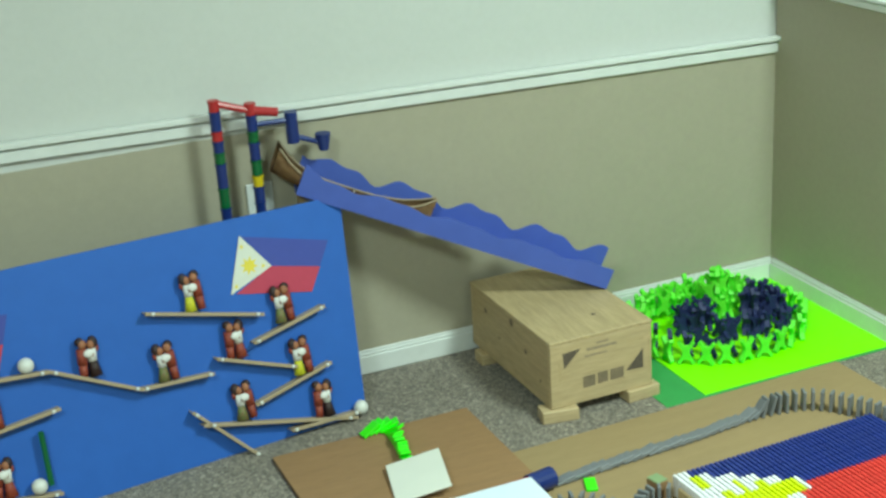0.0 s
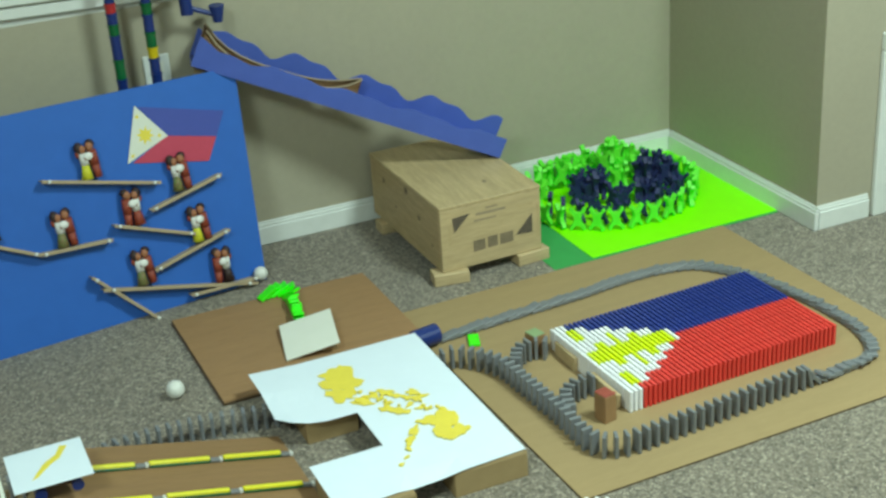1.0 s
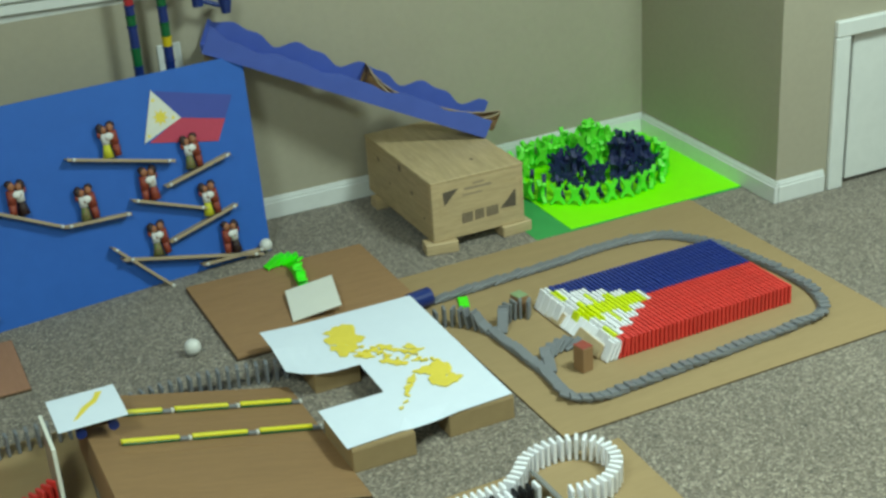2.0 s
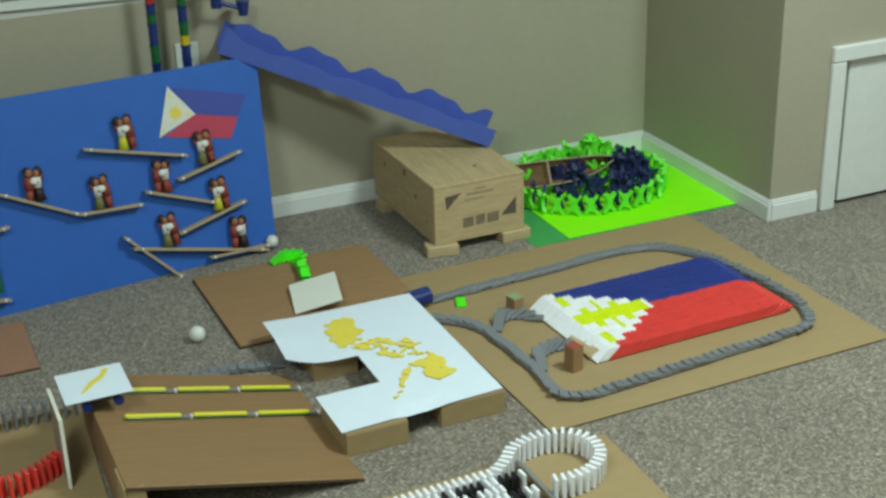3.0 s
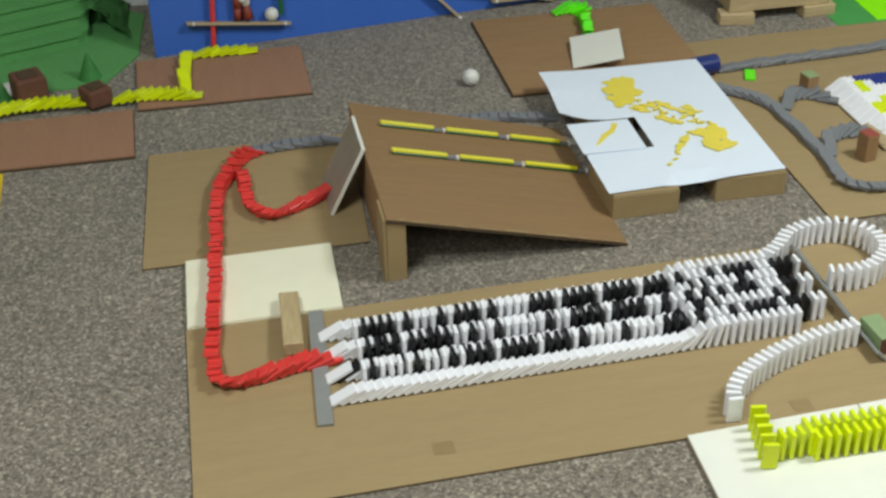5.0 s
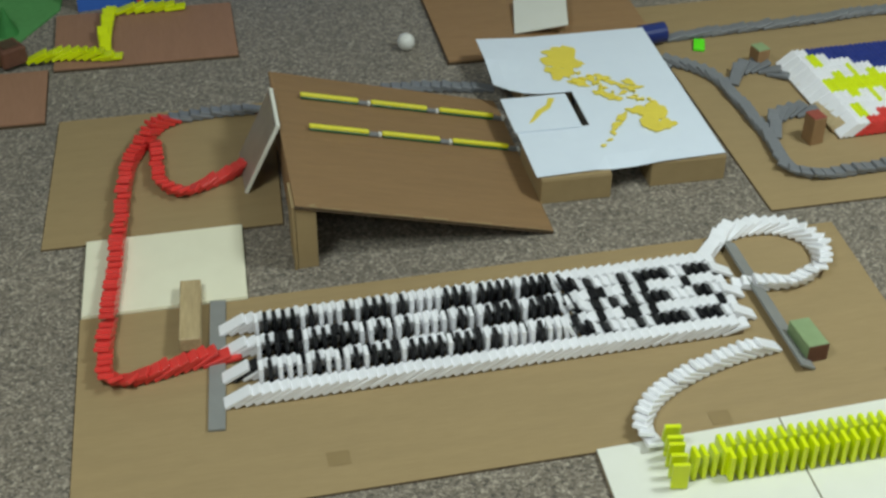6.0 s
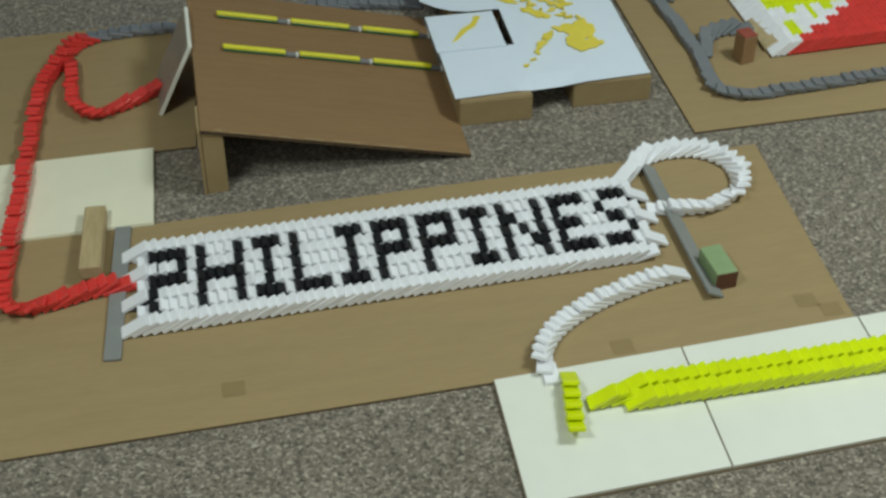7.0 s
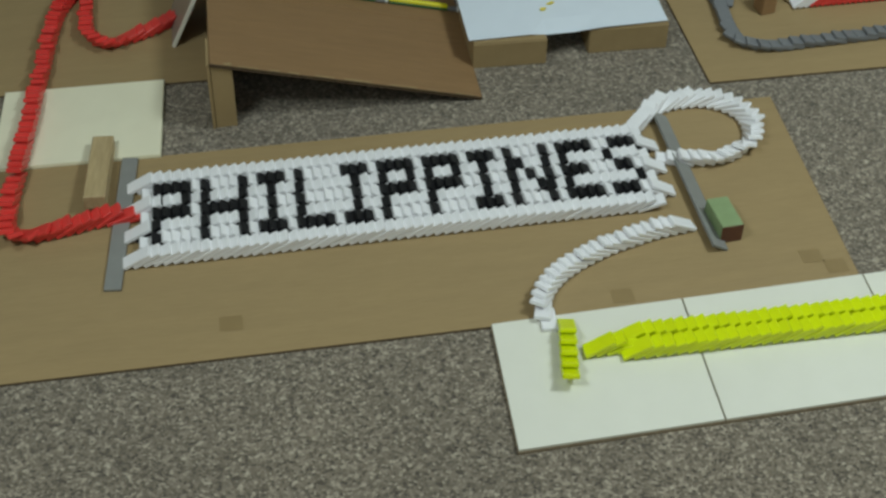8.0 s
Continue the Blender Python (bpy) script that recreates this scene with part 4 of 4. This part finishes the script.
# ---- loose blocks and strips ----
strip_left = solo("grey_strip", block(-0.0125, -0.150, 0, 0.0125, 0.150, 0.005, 0.0006), GREY_STRIP, pose(0.145, 1.420, 0.0045, 0, 0, -4.5), "flat grey strip lying across the domino rows", "strip", "grey strips")
strip_right = solo("grey_strip", block(-0.0025, -0.165, 0, 0.0025, 0.165, 0.028, 0.0008), GREY_STRIP, pose(1.036, 1.402, 0.0055, 0, -62, 1), "grey strip standing on edge beside the dominoes", "strip", "grey strips")
solo("wood_block", block(-0.0165, -0.08, 0, 0.0165, 0.08, 0.024, 0.0015), PINE_SIDE, pose(0.111, 1.524, 0.0105, -3, 0, -3), "long natural pine block on the cream board", "wood block", "loose blocks")
gb = thing("painted_block", pose(1.046, 1.290, 0.0045, 0, 0, 5), "wooden block with green top and dark brown end", "wood block", "loose blocks")
part("body", block(-0.017, -0.033, 0, 0.017, 0.033, 0.032, 0.001), WOOD_GREEN, gb)
part("end", block(-0.017, -0.0342, 0.001, 0.017, -0.0332, 0.031), BARK, gb, "dark brown end")
for x, y, h, top in ((1.306, 2.156, 0.044, WOOD_GREEN), (1.300, 1.862, 0.056, WOOD_RED)):
    ob = thing("painted_post", pose(x, y, 0.0045, 0, 0, 12), "short wooden post with a painted top", "wood block", "posts by the flag dominoes")
    part("body", block(-0.014, -0.016, 0, 0.014, 0.016, h, 0.001), CARD_DARK, ob)
    part("top", block(-0.0138, -0.0158, h + 0.0002, 0.0138, 0.0158, h + 0.002, 0.0006), top, ob, "painted top")
pusher_far = solo("wood_strip", block(-0.005, -0.042, 0, 0.005, 0.042, 0.030, 0.001), PINE, pose(1.340, 2.085, 0.0045), "pine pusher strip behind the flag dominoes", "wood strip", "pushers")
pusher_near = solo("wood_strip", block(-0.005, -0.050, 0, 0.005, 0.050, 0.030, 0.001), PINE, pose(1.340, 1.93, 0.0045), "pine pusher strip behind the flag dominoes", "wood strip", "pushers")
white_slope = thing("slope_card", pose(0.909, 2.427, 0.028, 4, -12, -13), "small white card lying sloped on the brown board", "card")
part("card", block(-0.058, -0.070, 0, 0.058, 0.070, 0.0035, 0.0006), BOARD_WHITE, white_slope)
part("underside", block(0.018, -0.050, -0.024, 0.050, 0.066, -0.0002), CARD, white_slope, "cardboard underside")

# ---- dominoes ----
DW, DT, DH = 0.0236, 0.0068, 0.0455
DOMINO = {}
bm = block(-DT / 2, -DW / 2, 0, DT / 2, DW / 2, DH, 0.0011)
base_mesh = mesh_of("domino", bm, None)
for key, mat in DOM.items():
    DOMINO[key] = base_mesh.copy()
    DOMINO[key].materials.append(mat)
FALLS = []
CARD_Z = 0.0045


def fallen(x, y, z, heading, theta, slip=0.0):
    """Pose of a domino tipped by theta over its lower front edge."""
    return pose(x, y, z, 0, 0, heading) @ pose(DT / 2 - slip * min(1.0, theta / 60), 0, 0) @ pose(0, 0, 0, 0, theta, 0) @ pose(-DT / 2, 0, 0)


def domino(x, y, z, heading, key, t0, theta, group, what, slip=0.0):
    ob = new("domino", DOMINO[key])
    tagged(ob, what, "domino", group)
    if t0 is None or t0 <= -0.2:
        ob.matrix_basis = fallen(x, y, z, heading, theta)
    else:
        ob.matrix_basis = fallen(x, y, z, heading, 0)
        FALLS.append((ob, x, y, z, heading, t0, theta, slip))
    return ob


rng = random.Random(11)


def chain(pts, step, key, when, group, what, z=CARD_Z, last=84, jitter=2.0):
    """A line of dominoes; when(s) gives the time at which the wave passes the length s."""
    line = spline(pts, step)
    for i, (x, y, h, s) in enumerate(line):
        theta = math.degrees(math.acos(min(0.98, DT / step))) + rng.uniform(-2, 2)
        if i > len(line) - 3:
            theta = last - 8 * (len(line) - 1 - i)
        domino(x, y, z(x, y) if callable(z) else z, h + rng.uniform(-jitter, jitter), key if isinstance(key, str) else key(s), when(s), theta, group, what)
    return line


# lettered field
FONT = {"P": ["####", "#..#", "####", "#...", "#..."], "H": ["#...#", "#...#", "#####", "#...#", "#...#"], "I": ["###", ".#.", ".#.", ".#.", "###"], "L": ["#...", "#...", "#...", "#...", "####"], "N": ["#...#", "##..#", "#.#.#", "#..##", "#...#"], "E": ["####", "#...", "###.", "#...", "####"], "S": [".###", "#...", ".##.", "...#", "###."]}
WORD = "PHILIPPINES"
BITS = [".".join(FONT[c][r] for c in WORD) for r in range(5)]
FIELD = pose(0.171, 1.3237, CARD_Z, 0, 0, 1.87)
PITCH, ROW = 0.01438, 0.0279
FIELD_T = math.degrees(math.acos(DT / PITCH))


def letter(row, col):
    return 1 <= row <= 5 and 0 <= col < len(BITS[0]) and BITS[row - 1][col] == "#"


for row in range(7):
    ahead = row % 2 == 0
    for c in range(-2 if ahead else -1, 54):
        black = letter(row, c)
        p = FIELD @ Vector((c * PITCH + (0.0 if ahead else 0.0545) + 0.055 * (3 - row) * ROW, (6 - row) * ROW, 0))
        if ahead:
            t0, turn, th = 4.27 + (c + 2) * 0.0148, 1.87, FIELD_T
        else:
            t0, turn, th = 5.55 + (53 - c) * 0.0182, 181.87, FIELD_T
        if (ahead and c == 53) or (not ahead and c == -1):
            th = 74
        domino(p.x, p.y, p.z, turn + rng.uniform(-1.5, 1.5), "black" if black else "white", t0, th + rng.uniform(-1.2, 1.2), ("black" if black else "white") + " letter field dominoes", ("black" if black else "white") + " domino in the lettered field on cardboard", (0.004 if c >= 0 else -0.010) if ahead else 0.0125)

chain([(0.948, 1.522), (0.978, 1.545), (1.013, 1.580), (1.070, 1.596), (1.125, 1.585), (1.158, 1.545), (1.152, 1.490), (1.110, 1.452), (1.060, 1.444), (1.022, 1.450)], 0.0155, "white", lambda s: 5.08 + s / 0.95, "white loop dominoes", "white domino in the loop at the field's end", jitter=5)
chain([(1.003, 1.296), (0.933, 1.283), (0.853, 1.256), (0.786, 1.218), (0.748, 1.175), (0.742, 1.140)], 0.0150, "white", lambda s: 5.55 + s / 0.95, "white curve dominoes", "white domino in the curved line")
YEL = "yellow dominoes on the white tiles"
for k in range(5):
    domino(0.765 - 0.0035 * k, 1.120 - 0.021 * k, 0.010, -99, "yellow", 5.93 + 0.016 * k, 62, YEL, "yellow domino at the corner of the white tile")
chain([(0.776, 1.056), (0.80, 1.057), (0.824, 1.058)], 0.0145, "yellow", lambda s: 5.98 + s / 0.95, YEL, "yellow domino on the white tile", z=0.010)
for y0, start in ((1.045, 0.826), (1.0715, 0.820)):
    chain([(start, y0), (1.2, y0 + 0.006), (1.66, y0 + 0.014)], 0.0152, "yellow", lambda s, st=start: 6.02 + (s + st - 0.82) / 1.0, YEL, "yellow domino on the white tile", z=0.010)

# grey ring round the flag, then behind the map and the ramp
RING = [(1.150, 2.298), (1.345, 2.312), (1.50, 2.322), (1.66, 2.338), (1.782, 2.320), (1.840, 2.262), (1.888, 2.165), (1.915, 2.0), (1.912, 1.885), (1.870, 1.805), (1.775, 1.778), (1.640, 1.766), (1.500, 1.754), (1.365, 1.744), (1.270, 1.740), (1.222, 1.775), (1.218, 1.895), (1.210, 2.020), (1.200, 2.105), (1.160, 2.168), (1.115, 2.190), (0.98, 2.185), (0.85, 2.170), (0.742, 2.165), (0.60, 2.190), (0.45, 2.190), (0.33, 2.160), (0.20, 2.158), (0.135, 2.152)]
GREY = "grey dominoes of the long line"
line = spline(RING, 0.0203)
S_ONE = min(line, key=lambda q: math.hypot(q[0] - 1.635, q[1] - 1.76))[3]


def ring_time(s):
    return 1.0 + (s - S_ONE) / 0.86


for i, (x, y, h, s) in enumerate(line):
    if (0.762 < x < 1.075 and 2.0 < y < 2.28) or (0.30 < x < 0.36):
        continue
    domino(x, y, CARD_Z if (x > 1.12 or x < 0.29) else 0.0005, h + rng.uniform(-3, 3), "grey", ring_time(s), math.degrees(math.acos(DT / 0.0203)) + rng.uniform(4, 10), GREY, "grey domino in the long line")
T_LEFT = ring_time(line[-1][3])
T_BR = ring_time(min(line, key=lambda q: math.hypot(q[0] - 1.222, q[1] - 1.85))[3])
chain([(1.232, 1.875), (1.250, 1.925), (1.285, 1.950), (1.322, 1.952)], 0.0190, "grey", lambda s: T_BR + 0.04 + s / 0.86, GREY, "grey domino in a side branch")
chain([(1.225, 2.085), (1.252, 2.125), (1.290, 2.135), (1.322, 2.115)], 0.0190, "grey", lambda s: T_BR + 0.30 + s / 0.86, GREY, "grey domino in a side branch")

# red line beside the ramp
RED = "red dominoes beside the ramp"
redline = [(0.120, 2.150), (0.080, 2.122), (0.045, 2.055), (0.020, 1.975), (0.004, 1.80), (-0.010, 1.60), (-0.022, 1.470), (-0.018, 1.418), (0.010, 1.400), (0.050, 1.404), (0.095, 1.416), (0.138, 1.424)]
chain(redline, 0.0150, "red", lambda s: T_LEFT + 0.02 + s / 0.98, RED, "red domino in the line over the cream board", jitter=5, z=lambda x, y: 0.0105 if 1.561 < y < 1.779 else CARD_Z)
chain([(0.068, 2.080), (0.072, 2.000), (0.080, 1.935), (0.105, 1.897), (0.150, 1.905), (0.195, 1.930), (0.228, 1.958)], 0.0160, "red", lambda s: T_LEFT + 0.12 + s / 0.62, RED, "red domino in the branch to the flap", jitter=6)

# the flag field
FLAG = pose(1.353, 1.8665, CARD_Z, 0, 0, 2.1)
FP, FR = 0.0108, 0.0250
SUNROW, SUNCOL = 5.5, 8.0
for r in range(12):
    d = min(r, 11 - r)
    white_to = 2.4 + 3.3 * d
    for c in range(46):
        if c <= white_to:
            key = "white"
            rr, cc = r - SUNROW, (c - SUNCOL) * 0.43
            dist = math.hypot(rr, cc)
            if dist < 1.5 or (dist < 3.1 and (abs(rr) < 0.6 or abs(cc) < 0.4 or abs(abs(rr) - abs(cc)) < 0.35)):
                key = "yellow"
            for sr, sc in ((1.5, 2.5), (9.5, 2.5), (5.5, 16.5)):
                if abs(r - sr) <= 0.6 and abs(c - sc) <= 1.1:
                    key = "yellow"
        else:
            key = "blue" if r >= 6 else "red"
        p = FLAG @ Vector((c * FP, r * FR, 0))
        t0 = 1.86 + c * 0.0155 + abs(r - 4) * 0.006
        th = math.degrees(math.acos(DT / FP)) + 1 + rng.uniform(-1.5, 1.5)
        domino(p.x, p.y, p.z, 1.9 + rng.uniform(-1, 1), key, t0, th if c < 43 else 64 + 7 * (c - 43), key + " flag field dominoes", key + " domino in the flag field on cardboard")

# dominoes that lie fallen all along
TOP = "yellow fallen dominoes by the terraces"
chain([(-0.85, 2.42), (-0.613, 2.418), (-0.494, 2.413), (-0.375, 2.436), (-0.26, 2.440)], 0.0165, "yellow", lambda s: None, TOP, "fallen yellow domino on the reddish board", z=0.010, jitter=9)
chain([(-0.180, 2.432), (-0.10, 2.434), (-0.022, 2.420)], 0.0165, "yellow", lambda s: None, TOP, "fallen yellow domino on the reddish board", z=0.009, jitter=9)
chain([(-0.020, 2.430), (-0.020, 2.50), (-0.012, 2.610)], 0.0185, "yellow", lambda s: None, TOP, "fallen yellow domino on the reddish board", z=0.009, jitter=6)
chain([(0.000, 2.625), (0.120, 2.626)], 0.0210, "yellow", lambda s: None, TOP, "fallen yellow domino on the reddish board", z=0.009, jitter=6)
chain([(0.872, 2.668), (0.905, 2.676), (0.931, 2.662), (0.932, 2.610), (0.924, 2.555), (0.922, 2.522)], 0.0150, "green", lambda s: None, "green fallen dominoes", "fallen neon green domino on the brown board", z=0.0105, jitter=4)
ob = new("domino", DOMINO["green"])
ob.matrix_basis = pose(1.207, 2.239, 0.0045 + DT / 2, 0, 90, 70)
tagged(ob, "neon green domino lying alone on cardboard", "domino", "green fallen dominoes")


# ---- what moves ----
def tip(ob, x, y, z, heading, t0, theta, slip):
    rows = [(0.0, fallen(x, y, z, heading, 0))] if t0 > 0.034 else []
    for k, share in enumerate((0.0, 0.05, 0.20, 0.47, 0.82, 1.0)):
        t = t0 + k / 30
        if 0 <= t < 8:
            if not rows and t > 0:
                rows.append((0.0, fallen(x, y, z, heading, theta * share, slip)))
            if t > 0:
                rows.append((t, fallen(x, y, z, heading, theta * share, slip)))
    rows.append((8.0, fallen(x, y, z, heading, theta, slip)))
    walk(ob, rows)


def motions():
    for row in FALLS:
        tip(*row)
    # boat down the slide and into the corner
    rows = [(t, SLIDE @ pose(a, 0.042, 0.0056)) for t, a in ((0.0, 0.125), (0.5, 0.132), (0.8, 0.152), (1.0, 0.20), (1.2, 0.278), (1.6, 0.43), (1.8, 0.52), (2.1, 0.68))]
    rest = pose(1.728, 2.772, 0.064, 8, 3, 1)
    rolled = pose(1.718, 2.790, 0.056, 46, 3, 1)
    rows += [(2.3, pose(1.66, 2.76, 0.16, 0, 14, -8)), (2.5, pose(1.715, 2.775, 0.085, 0, 6, -3)), (2.7, rest), (2.8, rest), (3.0, rolled), (8.0, rolled)]
    walk(boat, rows)
    # flap tips against the ramp
    walk(stand, [(0.0, pose(0.226, 1.945, 0.0045)), (3.90, pose(0.226, 1.945, 0.0045)), (4.05, pose(0.226, 1.945, 0.0045, 0, 5)), (4.28, pose(0.226, 1.945, 0.0045, 0, 26)), (8.0, pose(0.226, 1.945, 0.0045, 0, 26))])

    # cart rolls into the gap of the map
    def on_ramp(x):
        return pose(x, 1.988, RZ - (x - RX0) * (RZ - 0.006) / (RX1 - RX0) + 0.034, 0, slope * 0.9, 0)
    rows = [(0.0, pose(0.306, 1.975, 0.162)), (4.15, pose(0.306, 1.975, 0.162)), (4.3, on_ramp(0.36)), (4.4, on_ramp(0.42)), (4.5, on_ramp(0.49)), (4.7, on_ramp(0.645)), (4.85, pose(0.735, 1.978, 0.060, 0, 6, 0)), (5.0, pose(0.788, 1.968, 0.0572, 0, 0.6, 0)), (5.1, pose(0.790, 1.968, 0.0566)), (8.0, pose(0.790, 1.968, 0.0566))]
    walk(cart, rows)
    # pushers slide as the branches strike them
    for ob, y in ((pusher_near, 1.93), (pusher_far, 2.085)):
        walk(ob, [(0.0, pose(1.340, y, 0.0045)), (1.85, pose(1.340, y, 0.0045)), (2.1, pose(1.350, y, 0.007, 0, 60)), (8.0, pose(1.350, y, 0.007, 0, 60))])
    walk(strip_right, [(0.0, pose(1.034, 1.402, 0.0055, 0, -45, 1)), (5.5, pose(1.034, 1.402, 0.0055, 0, -45, 1)), (5.65, pose(1.036, 1.402, 0.0055, 0, -62, 1)), (8.0, pose(1.036, 1.402, 0.0055, 0, -62, 1))])
    walk(strip_left, [(0.0, pose(0.130, 1.420, 0.0045, 0, -70, -3)), (4.15, pose(0.130, 1.420, 0.0045, 0, -70, -3)), (4.3, pose(0.145, 1.420, 0.0045, 0, 0, -4)), (8.0, pose(0.145, 1.420, 0.0045, 0, 0, -4))])


motions()
